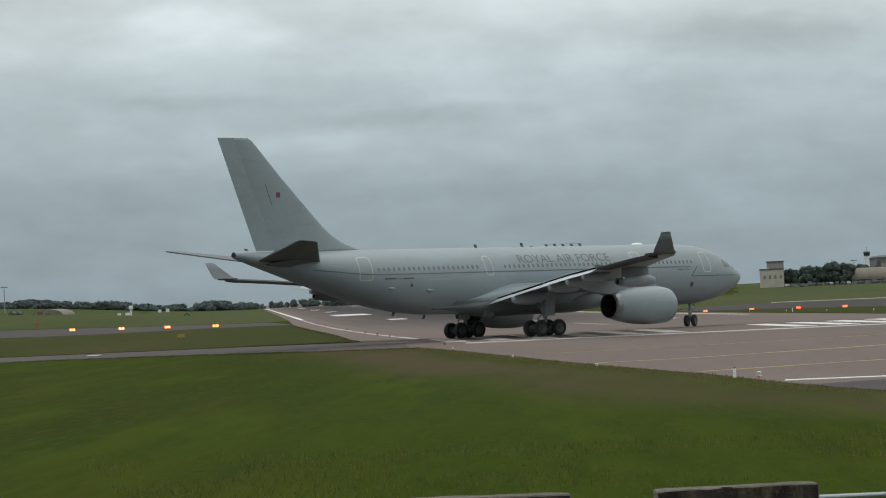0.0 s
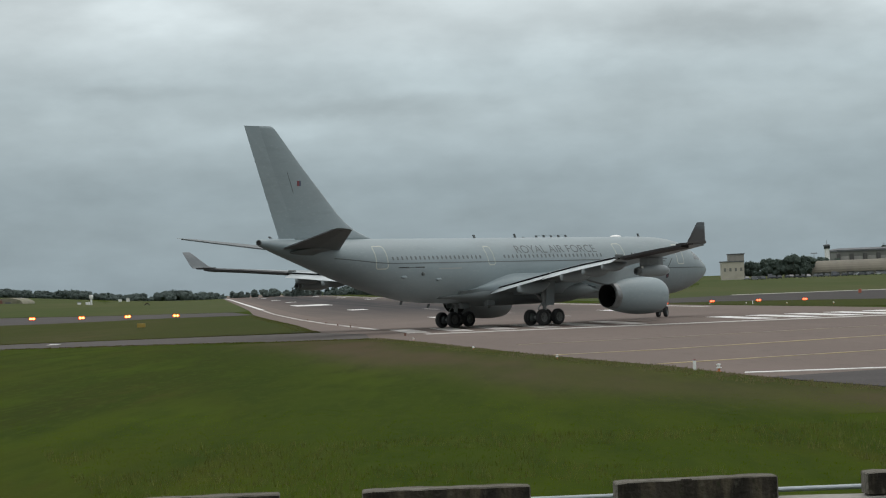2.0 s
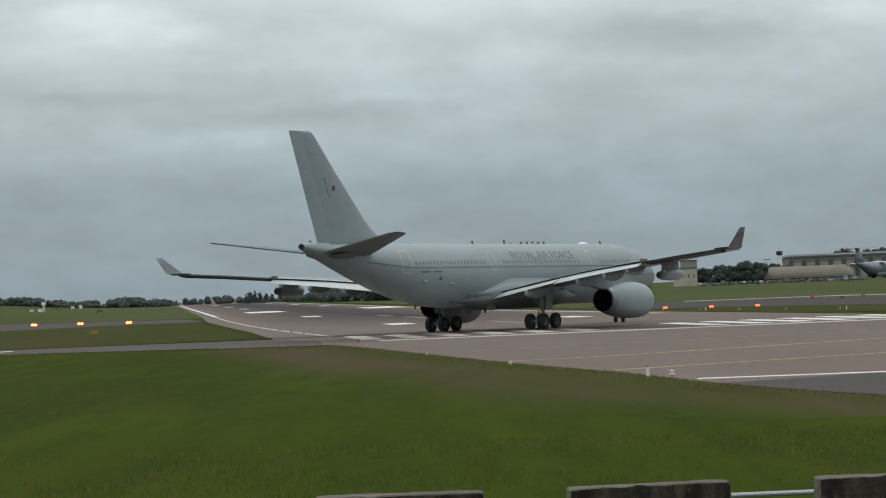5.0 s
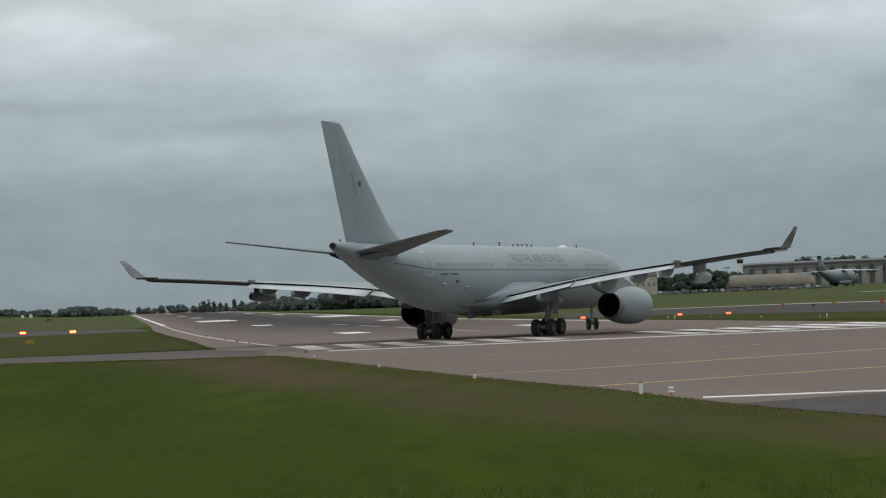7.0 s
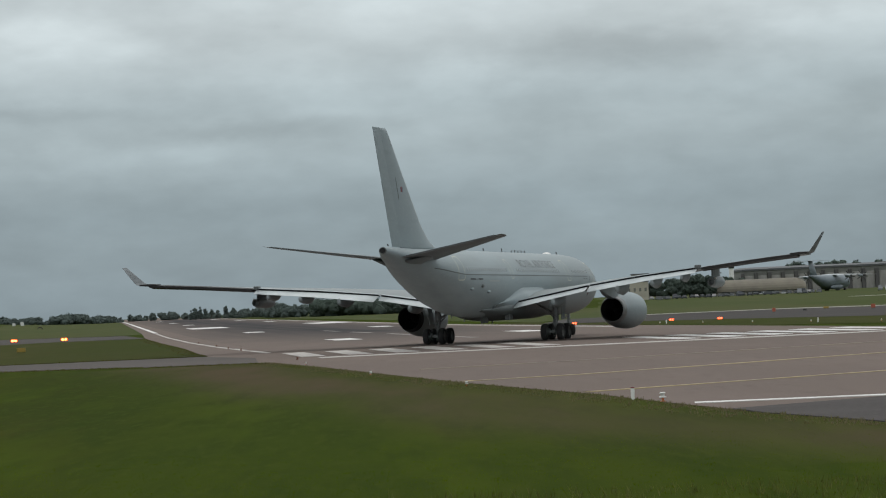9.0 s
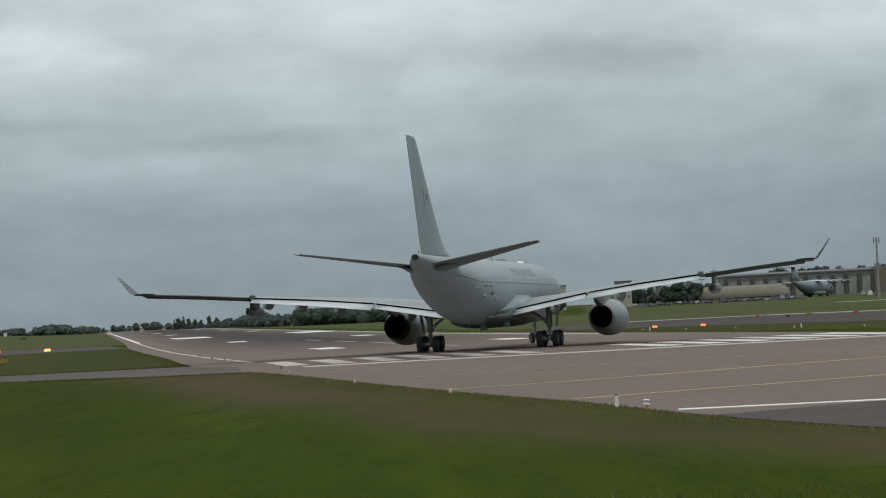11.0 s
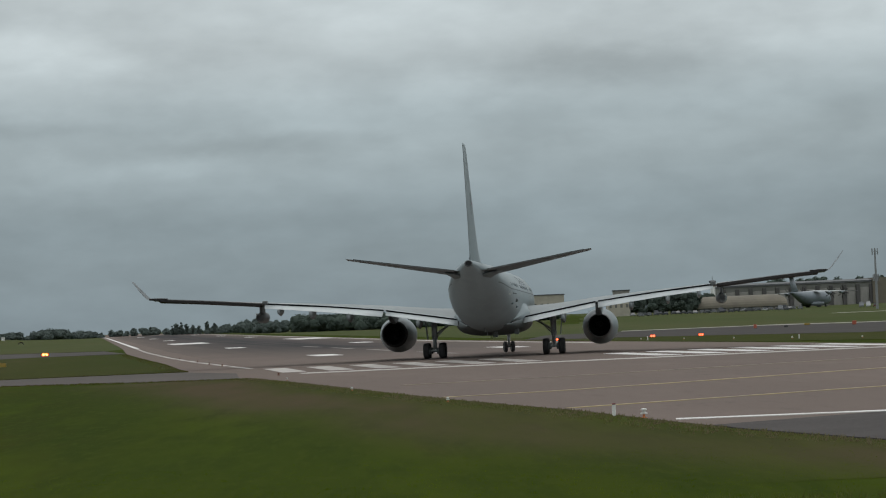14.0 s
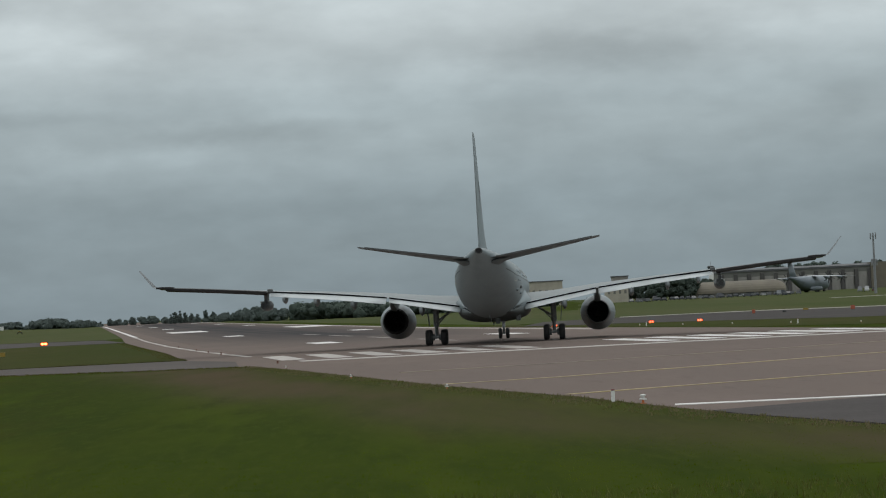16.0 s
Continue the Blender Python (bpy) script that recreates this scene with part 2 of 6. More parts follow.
def bevelled(lo, hi, w, seg=2):
    bm = bmesh.new()
    box(bm, lo, hi)
    bmesh.ops.bevel(bm, geom=bm.edges[:], offset=w, segments=seg, affect="EDGES", profile=0.6)
    return bm


def rings(bm, loops, cap0=True, cap1=True, closed=True):
    """Skin a row of loops of equally many points."""
    vs = [[bm.verts.new(p) for p in lp] for lp in loops]
    k = len(vs[0])
    for a, b in zip(vs, vs[1:]):
        for i in range(k if closed else k - 1):
            j = (i + 1) % k
            bm.faces.new((a[i], a[j], b[j], b[i]))
    if cap0:
        bm.faces.new(vs[0])
    if cap1:
        bm.faces.new(vs[-1])
    return vs


def ring(c, axis, r, n=16, r2=None):
    """A circle of points round c, across the axis."""
    axis = Vector(axis).normalized()
    u = axis.orthogonal().normalized() if abs(axis.z) > 0.99 else axis.cross(Vector((0, 0, 1))).normalized()
    v = axis.cross(u)
    r2 = r if r2 is None else r2
    return [Vector(c) + u * (r * math.cos(2 * math.pi * i / n)) + v * (r2 * math.sin(2 * math.pi * i / n)) for i in range(n)]


def tube(bm, a, b, r0, r1=None, n=10):
    a, b = Vector(a), Vector(b)
    rings(bm, [ring(a, b - a, r0, n), ring(b, b - a, r0 if r1 is None else r1, n)])


def turned(bm, c, axis, prof, n=24, cap=True):
    """A turned body: prof holds (distance along the axis, radius)."""
    axis = Vector(axis).normalized()
    rings(bm, [ring(Vector(c) + axis * d, axis, max(r, 0.001), n) for d, r in prof], cap, cap)


def smoothstep(a, b, x):
    t = min(1, max(0, (x - a) / (b - a)))
    return t * t * (3 - 2 * t)


def gz(x, y):
    """Height of the ground: a grassy bank by the fence, level airfield, a slow rise far off, more so to the west."""
    r, az = math.hypot(x, y), math.degrees(math.atan2(-x, max(y, 1e-6)))
    k = 0.0022 + 0.0013 * smoothstep(1, 4.5, -az) + 0.0075 * smoothstep(6.8, 12.5, az) * (1 if y > 0 else 0)
    far = k * max(0.0, min(r, 1300) - 450) + 0.0010 * max(0.0, r - 1300) if y > 0 else 0
    return far + 1.75 * (1 - smoothstep(-8, 16, y))


# ---- ground ----
def make_ground():
    ys = [-1500, -600, -200, -60, -30, -20] + [-10 + 1.4 * i for i in range(0, 20)] + [20, 26, 31, 36, 42, 50, 60, 75, 95, 120, 150, 190, 240, 300, 370, 450]
    ys += [450 * 1.07 ** i for i in range(1, 33)]
    fan = [math.tan(radians(a)) for a in (-70, -50, -35, -25, -20, -16, -14, -12, -10, -8, -7, -6, -4, -2, 0, 2, 4, 6, 7, 8, 9, 10, 11, 12, 13, 14, 16, 20, 25, 35, 50, 70)]
    loops = [[(f * max(abs(y), 60), y, 0) for f in fan] for y in ys]
    loops = [[(x, y, gz(x, y)) for x, y, _ in lp] for lp in loops]
    bm = bmesh.new()
    rings(bm, loops, False, False, closed=False)
    for f in bm.faces:
        if f.normal.z < 0:
            f.normal_flip()
    return tagged(part("ground", bm, GRASS, smooth=True), "mown green airfield grass with brownish dry patches", "grass", kind="structure")


make_ground()

# runway axes: U along it, away from the viewer, V across it
HEAD = radians(6.7)
RU, RV = Vector((-math.sin(HEAD), math.cos(HEAD))), Vector((math.cos(HEAD), math.sin(HEAD)))


def rubbered():
    """Runway asphalt that darkens softly towards the touchdown zone, where tyres leave their rubber."""
    m = RUNWAY.copy()
    m.name = "rubber_deposit"
    nt = m.node_tree
    n, l, b = nt.nodes.new, nt.links.new, nt.nodes["Principled BSDF"]
    src = b.inputs["Base Color"].links[0].from_socket
    tc, mp, sep, au, sq, ex, st, no, nr, m1, m2, mx = [n("ShaderNode" + k) for k in ("TexCoord", "Mapping", "SeparateXYZ", "MapRange", "Math", "Math", "Mapping", "TexNoise", "MapRange", "Math", "Math", "Mix")]
    mp.inputs["Rotation"].default_value = (0, 0, -HEAD)
    l(tc.outputs["Object"], mp.inputs[0])
    l(mp.outputs[0], sep.inputs[0])
    au.interpolation_type = "SMOOTHSTEP"
    au.inputs["From Min"].default_value, au.inputs["From Max"].default_value = 225, 430
    l(sep.outputs["Y"], au.inputs["Value"])
    off = n("ShaderNodeMath")
    off.operation = "MULTIPLY_ADD"
    off.inputs[1].default_value, off.inputs[2].default_value = 1 / 16, -MID / 16
    l(sep.outputs["X"], off.inputs[0])
    sq.operation = "MULTIPLY"
    l(off.outputs[0], sq.inputs[0])
    l(off.outputs[0], sq.inputs[1])
    ex.operation, ex.inputs[0].default_value = "POWER", 0.5
    l(sq.outputs[0], ex.inputs[1])
    st.inputs["Scale"].default_value = (0.35, 0.006, 1)
    no.inputs["Scale"].default_value, no.inputs["Detail"].default_value = 1.0, 4
    l(mp.outputs[0], st.inputs[0])
    l(st.outputs[0], no.inputs["Vector"])
    nr.inputs["To Min"].default_value, nr.inputs["To Max"].default_value = 0.75, 1.0
    nr.inputs["From Min"].default_value, nr.inputs["From Max"].default_value = 0.35, 0.65
    l(no.outputs["Fac"], nr.inputs["Value"])
    m1.operation = m2.operation = "MULTIPLY"
    l(au.outputs[0], m1.inputs[0])
    l(ex.outputs[0], m1.inputs[1])
    l(m1.outputs[0], m2.inputs[0])
    l(nr.outputs[0], m2.inputs[1])
    mx.data_type = "RGBA"
    l(m2.outputs[0], mx.inputs["Factor"])
    l(src, mx.inputs[6])
    mx.inputs[7].default_value = (0.034, 0.034, 0.037, 1)
    l(mx.outputs[2], b.inputs["Base Color"])
    return m


def rw(u, v):
    p = RU * u + RV * v
    return p.x, p.y


def sheet(name, outline, lift, material, label, category, step=None, kind="structure", parent=None):
    """A paved or painted sheet laid over the ground."""
    bm = bmesh.new()
    bm.faces.new([bm.verts.new((x, y, 0)) for x, y in outline])
    bm.normal_update()
    far = max(math.hypot(x, y) for x, y in outline)
    if far > 420:
        bmesh.ops.triangulate(bm, faces=bm.faces)
        for r in [450, 480, 520, 570, 630, 700, 800, 920, 1060, 1200, 1300, 1500, 1800, 2200, 2700, 3300]:
            bmesh.ops.bisect_plane(bm, geom=bm.verts[:] + bm.edges[:] + bm.faces[:], plane_co=(0, r, 0), plane_no=(0, 1, 0))
        for a in (-10, -5, 0, 5, 6.8, 8, 9, 10, 11, 12, 13, 14, 16, 20):
            bmesh.ops.bisect_plane(bm, geom=bm.verts[:] + bm.edges[:] + bm.faces[:], plane_co=(0, 0, 0), plane_no=(math.cos(radians(a)), math.sin(radians(a)), 0))
    for v in bm.verts:
        v.co.z = gz(v.co.x, v.co.y) + lift + 0.00006 * max(0, v.co.y - 300)
    # the sheet's edge goes down into the ground
    rim = bmesh.ops.extrude_edge_only(bm, edges=[e for e in bm.edges if e.is_boundary])
    for v in rim["geom"]:
        if isinstance(v, bmesh.types.BMVert):
            v.co.z -= 0.1
    ob = part(name, bm, material, parent)
    for p in ob.data.polygons:
        if p.normal.z < -0.2:
            p.flip()
    if parent is None:
        tagged(ob, label, category, kind=kind)
    return ob


EDGE_L, EDGE_R, MID = 10.4, 65.0, 37.4
# pavement in front of the threshold, with its curved grass edge
APRON = [(-9.5, 178), (-5.05, 154.5), (-0.35, 127), (2.3, 112), (4.7, 100.2), (6.6, 91.4), (8.1, 81.4), (9.8, 72), (11.7, 64.6), (15.5, 52), (24, 36), (90, 36), (90, 215), (60, 222), (47, 225),
         rw(205, EDGE_R), rw(260, EDGE_R - 0.5), rw(470, EDGE_R - 3), rw(3000, EDGE_R - 3), rw(3000, EDGE_L - 0.5), rw(700, EDGE_L - 2.2), rw(560, EDGE_L - 2.5), rw(450, EDGE_L - 3.5),
         (-33.5, 350), (-24, 277), (-19.2, 235), (-17, 218), (-40, 218), (-400, 214), (-400, 190), (-39, 193), (-27, 188), (-18, 181)]
sheet("runway", APRON, 0.03, RUNWAY, "worn pinkish-grey asphalt runway with white markings", "runway")
sheet("taxiway_west", [(-17.5, 217), (-40, 217.5), (-400, 213.5), (-400, 190.5), (-39, 193.5), (-27, 188.5), (-18, 181.5), (-10.5, 178.6), (-12, 200)], 0.045, TAXI,
      "grey asphalt taxiway beside mown grass", "taxiway")
sheet("taxiway_far", [(-46, 452), (-62, 455), (-80, 436), (-400, 420), (-400, 515), (-118, 531), (-88, 529), (-72, 536), (-57.5, 522)], 0.05, SHOULDER, "grey asphalt taxiway crossing the far grass", "taxiway")
sheet("rough_grass", [(-17.2, 218.8), (-19.4, 235), (-24.2, 277), (-33.7, 350), (-45.8, 447), (-62, 453), (-80, 434.5), (-400, 418.5), (-400, 215), (-40, 219)], 0.06, ISLAND_GRASS, "dull olive rough grass between the taxiways", "grass")
sheet("taxiway_east", [(20, 390), (25, 372), (32.7, 361), (43, 333), (54, 298), (90, 272), (260, 240), (260, 400), (82, 447), (68, 466), (43, 470), (27, 455)], 0.05, EAST_ASPHALT, "dark asphalt taxiway beyond the runway grass", "taxiway")
sheet("shoulder", [(9.25, 75.2), (9.75, 71.9), (11.65, 64.5), (15.45, 51.9), (23.9, 36), (88, 36), (88, 79.35), (15, 79.35)], 0.045, SHOULDER, "dark grey asphalt shoulder beside the runway", "asphalt")
sheet("rubber_marks", [rw(216, EDGE_L + 4), rw(1500, EDGE_L + 4), rw(1500, EDGE_R - 8), rw(216, EDGE_R - 8)], 0.037, rubbered(), "dark tyre rubber darkening the touchdown zone of the runway", "skid marks")


sheet("far_field", [rw(425, EDGE_R + 5), rw(2600, EDGE_R + 5), (700, 2500), (700, 430), (260, 400), (90, 425)], 0.04, FAR_GRASS, "dull yellowish far field grass", "grass")
sheet("far_field", [(-57.8, 528), rw(552, EDGE_L - 2.6), rw(700, EDGE_L - 2.3), rw(2600, EDGE_L - 1), (-900, 2500), (-900, 521), (-400, 521), (-118, 537), (-88, 535), (-72, 542)], 0.04, FAR_GRASS, "dull yellowish far field grass", "grass")
sheet("rough_grass", [rw(255, EDGE_R + 0.4), rw(330, EDGE_R), rw(420, EDGE_R - 1.4), (22, 440), (20.5, 391), (25.3, 373), (33, 362), (43.4, 334), (54.4, 299), (90.3, 273), (260, 241), (260, 190), (92, 217), (61, 223.5), (47.5, 227)], 0.035, ISLAND_GRASS, "dull olive rough grass beside the runway", "grass")
sheet("taxiway_strip", [(121, 700), (330, 690), (330, 708), (121, 712)], 0.06, CONCRETE_PALE, "pale concrete taxiway strip in the far grass", "taxiway")


def stripe(name, u0, u1, v0, v1, material, label, lift=0.05, group=""):
    ob = sheet(name, [rw(u0, v0), rw(u1, v0), rw(u1, v1), rw(u0, v1)], lift, material, label, "road marking")
    return tagged(ob, group=group)


def line(name, pts, w, material, label, lift=0.05):
    """A painted line along points."""
    lo, hi = [], []
    for i, p in enumerate(pts):
        a, b = Vector(pts[max(0, i - 1)]), Vector(pts[min(len(pts) - 1, i + 1)])
        d = (b - a).normalized()
        nrm = Vector((-d.y, d.x)) * w / 2
        lo.append(tuple(Vector(p) - nrm))
        hi.append(tuple(Vector(p) + nrm))
    return sheet(name, lo + hi[::-1], lift, material, label, "road marking")


FADED_YELLOW = mat("faded_yellow_paint", (0.27, 0.22, 0.155), 0.8, vary=[(0.3, (0.19, 0.157, 0.13), 0.4, 0.62, 6, ONE)])
# threshold: a long bar and the keys behind it
THR = 189.5
stripe("threshold_bar", THR - 3.2, THR + 0.4, EDGE_L + 5.0, EDGE_R - 1.0, FADED_WHITE, "long white threshold bar painted across the runway")
for i in range(14):
    v = EDGE_L + 4.2 + i * 3.62
    if i not in (6, 7):
        stripe("threshold_stripe", THR + 5.5, THR + 27, v, v + 1.85, FADED_WHITE if i < 7 else WHITE_PAINT, "worn white threshold stripe on asphalt", group="threshold stripes")
for u, w, k, left, right in ((300, 16, 3.0, 10.0, 11.5), (478, 17, 3.2, 10.2, 13.2), (650, 48, 9.0, 12.0, 18.0), (830, 20, 3.4, 11, 15), (1010, 20, 3.4, 11, 15), (1250, 22, 3.4, 11, 15)):
    for c in (MID - left, MID + right):
        stripe("touchdown_bar", u - w / 2, u + w / 2, c - k / 2, c + k / 2, WHITE_PAINT, "white touchdown zone bar on dark asphalt", group="touchdown bars")
for i in range(4):
    u = 262 + 52 * i
    stripe("centre_stripe", u, u + 29, MID - 0.45, MID + 0.45, GHOST_WHITE, "worn white runway centre line stripe", group="centre stripes")
stripe("side_stripe", 560, 2900, EDGE_L, EDGE_L + 1.0, WHITE_PAINT, "white runway side line")
stripe("side_stripe", 300, 2900, EDGE_R - 5.5, EDGE_R - 4.4, FADED_WHITE, "worn white runway side line")
CURVE = [rw(548, EDGE_L + 0.2), rw(440, EDGE_L + 0.3), rw(345, EDGE_L + 0.6), rw(280, EDGE_L + 1.6), rw(240, EDGE_L + 2.8), rw(218, EDGE_L + 3.6)]
for (ax, ay), (bx, by) in zip(CURVE, CURVE[1:]):
    n = max(1, round(math.dist((ax, ay), (bx, by)) / 22))
    for i in range(n):
        k0, k1 = i / n, (i + 0.82) / n
        line("edge_dash", [(ax + (bx - ax) * k0, ay + (by - ay) * k0), (ax + (bx - ax) * k1, ay + (by - ay) * k1)], 0.55, FADED_WHITE, "worn white edge line dash")
line("taxi_line", [(6.4, 94.2), (12.2, 98.2), (19.1, 103.0), (60, 131)], 0.5, YELLOW_PAINT, "worn yellow taxi line on asphalt")
line("taxi_line", [(2.25, 114.2), (7.4, 116.5), (15, 123), (24, 131), (60, 163)], 0.6, YELLOW_PAINT, "worn yellow taxi line on asphalt")
line("taxi_line", [(0.5, 139.5), (9, 143.5), (19, 150.5), (60, 180)], 0.5, FADED_YELLOW, "worn yellow taxi line on asphalt")
line("edge_line", [(8.75, 80.5), (12, 80.2), (15, 80.0), (60, 79.6)], 0.8, WHITE_PAINT, "bold white edge line on asphalt")
line("taxi_edge", [(42, 471), (58, 469), (68, 467), (82, 448), (260, 401)], 8.0, CONCRETE_PALE, "pale concrete edge of the dark taxiway", 0.08)


# ---- the grey tanker aircraft ----
PAINT = mat("grey_aircraft_paint", (0.230, 0.279, 0.296), 0.45, vary=[
    (0.12, (0.214, 0.255, 0.266), 0.4, 0.65, 4, (1, 0.5, 1)), (0.9, (0.192, 0.230, 0.240), 0.52, 0.76, 6, (1, 0.3, 1.5)), (6.0, (0.260, 0.303, 0.312), 0.55, 0.8, 3, (1, 0.4, 1)), (0.3, (0.196, 0.232, 0.240), 0.56, 0.74, 6, (1, 0.4, 1.2))],
    bump=(1.2, 0.03, 0.02), spec=0.4)
PAINT_WING = mat("grey_wing_paint", (0.208, 0.236, 0.242), 0.45, vary=[(0.4, (0.174, 0.198, 0.204), 0.45, 0.7, 5, (0.3, 1, 1))], spec=0.4)
PAINT_FLAP = mat("pale_flap_paint", (0.47, 0.51, 0.52), 0.4, vary=[(0.7, (0.35, 0.38, 0.385), 0.45, 0.7, 5, (0.4, 1, 1))], spec=0.4)
PAINT_DARK = mat("dark_grey_paint", (0.10, 0.112, 0.112), 0.5, vary=[(1.5, (0.075, 0.083, 0.083), 0.45, 0.7, 4, ONE)])
# Belly grey holds both grime and the shade under the fuselage.
BELLY = mat("grimy_shaded_belly", (0.134, 0.155, 0.158), 0.5, vary=[(0.35, (0.105, 0.122, 0.123), 0.45, 0.65, 6, (1, 0.35, 1)), (3.0, (0.13, 0.15, 0.15), 0.5, 0.75, 4, (1, 0.4, 1))], spec=0.35)
# Tailplane and elevator greys are darkened in place of underside shade.
PAINT_TAIL = mat("shade_dark_tail_paint", (0.140, 0.158, 0.160), 0.5, vary=[(0.5, (0.115, 0.13, 0.132), 0.45, 0.7, 5, (0.3, 1, 1))], spec=0.35)
ELEVATOR = mat("shade_dark_elevator_paint", (0.086, 0.097, 0.101), 0.5, vary=[(0.9, (0.070, 0.079, 0.082), 0.5, 0.75, 4, ONE)])
WINGLET = mat("winglet_paint", (0.115, 0.130, 0.138), 0.5, vary=[(0.8, (0.09, 0.102, 0.108), 0.45, 0.7, 5, ONE)], spec=0.35)
# Near-black colour replaces the shade under the outer trailing edge.
AILERON = mat("shade_dark_edge_paint", (0.030, 0.029, 0.029), 0.6, vary=[(1.2, (0.024, 0.024, 0.024), 0.5, 0.75, 4, ONE)], spec=0.2)
SEAM = mat("dark_seam", (0.025, 0.027, 0.028), 0.7)
GAP_SHADE = mat("flap_gap_shade", (0.008, 0.008, 0.009), 0.9, spec=0.05)
CHEAT = mat("dark_line_paint", (0.070, 0.083, 0.086), 0.5)
OUTLINE = mat("pale_outline_paint", (0.43, 0.44, 0.39), 0.55)
GLASS = mat("cabin_glass", (0.035, 0.042, 0.045), 0.12, spec=0.6)
WINDOW_GLASS = mat("cabin_window", (0.080, 0.096, 0.100), 0.12, spec=0.9)
LETTER = mat("letter_paint", (0.100, 0.113, 0.117), 0.25)
RED = mat("red_flash", (0.17, 0.03, 0.035), 0.55)
NOZZLE = mat("nozzle_metal", (0.23, 0.24, 0.24), 0.38, 0.6, vary=[(2.0, (0.16, 0.16, 0.16), 0.4, 0.7, 4, ONE)])
DUCT_BLACK = mat("black_duct", (0.012, 0.012, 0.013), 0.85)
TYRE = mat("tyre_rubber", (0.022, 0.022, 0.023), 0.85, vary=[(5.0, (0.035, 0.033, 0.032), 0.45, 0.7, 4, ONE)])
RIM = mat("wheel_rim", (0.115, 0.115, 0.11), 0.45, 0.3, vary=[(9.0, (0.055, 0.055, 0.05), 0.4, 0.7, 4, ONE)])
LEG = mat("gear_leg_paint", (0.27, 0.285, 0.285), 0.4, vary=[(3.0, (0.15, 0.16, 0.16), 0.45, 0.7, 4, ONE)])
LINER = mat("white_liner", (0.72, 0.72, 0.70), 0.4)

# stations along the fuselage: distance from the nose, top, bottom, half width
STATIONS = [(0.0, 4.76, 4.70, 0.03), (0.12, 5.00, 4.45, 0.28), (0.4, 5.22, 4.20, 0.54), (1.0, 5.58, 3.82, 0.97), (2.0, 6.14, 3.38, 1.49), (3.0, 6.68, 3.02, 1.89),
            (4.0, 7.14, 2.74, 2.20), (5.0, 7.45, 2.55, 2.42), (6.5, 7.72, 2.37, 2.63), (8.0, 7.85, 2.31, 2.75), (10.0, 7.92, 2.28, 2.82), (36.0, 7.92, 2.28, 2.82),
            (39.0, 7.92, 2.36, 2.82), (41.5, 7.92, 2.62, 2.80), (44.0, 7.92, 3.10, 2.72), (46.5, 7.92, 3.78, 2.56), (49.0, 7.92, 4.58, 2.27), (51.5, 7.94, 5.42, 1.86),
            (54.0, 7.99, 6.28, 1.30), (55.8, 8.03, 6.88, 0.84), (57.0, 8.03, 7.33, 0.47), (57.5, 8.02, 7.49, 0.32)]


def tilt(s):
    """The slight nose-down stance."""
    return -0.0075 * max(0, 45 - s)


def fus(s):
    for a, b in zip(STATIONS, STATIONS[1:]):
        if s <= b[0]:
            k = (s - a[0]) / (b[0] - a[0])
            d = tilt(s)
            return [a[1] + (b[1] - a[1]) * k + d, a[2] + (b[2] - a[2]) * k + d, a[3] + (b[3] - a[3]) * k]
    return STATIONS[-1][1:]


def skin(s, z, side=1, out=0.0):
    """The point of the fuselage side at that station and height."""
    top, bot, w = fus(s)
    z += tilt(s)
    c, h = (top + bot) / 2, (top - bot) / 2
    k = max(-0.999, min(0.999, (z - c) / h))
    return Vector((side * (w * math.sqrt(1 - k * k) + out), 28.85 - s, z))


def fus_loop(s, n=56):
    top, bot, w = fus(s)
    c, h = (top + bot) / 2, (top - bot) / 2
    return [(w * math.sin(2 * math.pi * i / n), 28.85 - s, c + h * math.cos(2 * math.pi * i / n)) for i in range(n)]


def smooth_stations(a, b, step):
    n = max(1, round((b - a) / step))
    return [a + (b - a) * i / n for i in range(n + 1)]


def foil(le, te, x, zle, zte, thick, n=12):
    """A wing section at span x; le and te are distances from the nose."""
    up, dn = [], []
    for i in range(n + 1):
        t = 0.5 - 0.5 * math.cos(math.pi * i / n)
        h = 5 * thick * (0.2969 * math.sqrt(t) - 0.126 * t - 0.3516 * t * t + 0.2843 * t**3 - 0.1015 * t**4) * (te - le)
        s, z = le + (te - le) * t, zle + (zte - zle) * t + 0.015 * math.sin(math.pi * t) * (te - le)
        up.append((x, 28.85 - s, z + h * 0.55))
        dn.append((x, 28.85 - s, z - h * 0.45))
    return up + dn[::-1][1:-1] if n else up


def mirror(bm):
    bmesh.ops.transform(bm, matrix=Matrix.Diagonal((-1, 1, 1, 1)), verts=bm.verts)
    return bm


# wing plan: span x, leading edge, trailing edge, height of each
WING = [(1.5, 19.4, 32.4, 3.95, 3.15), (2.8, 20.3, 32.4, 3.98, 3.33), (5.5, 22.0, 32.5, 4.13, 3.79), (9.4, 24.45, 32.8, 4.60, 4.44), (14.0, 27.35, 34.3, 5.00, 4.97), (19.6, 30.9, 36.1, 5.38, 5.46), (25.0, 34.3, 37.8, 5.80, 5.95), (29.1, 36.8, 39.1, 6.12, 6.24)]


def wing_at(x):
    for a, b in zip(WING, WING[1:]):
        if x <= b[0]:
            k = (x - a[0]) / (b[0] - a[0])
            return [a[i] + (b[i] - a[i]) * k for i in range(1, 5)]
    return WING[-1][1:]


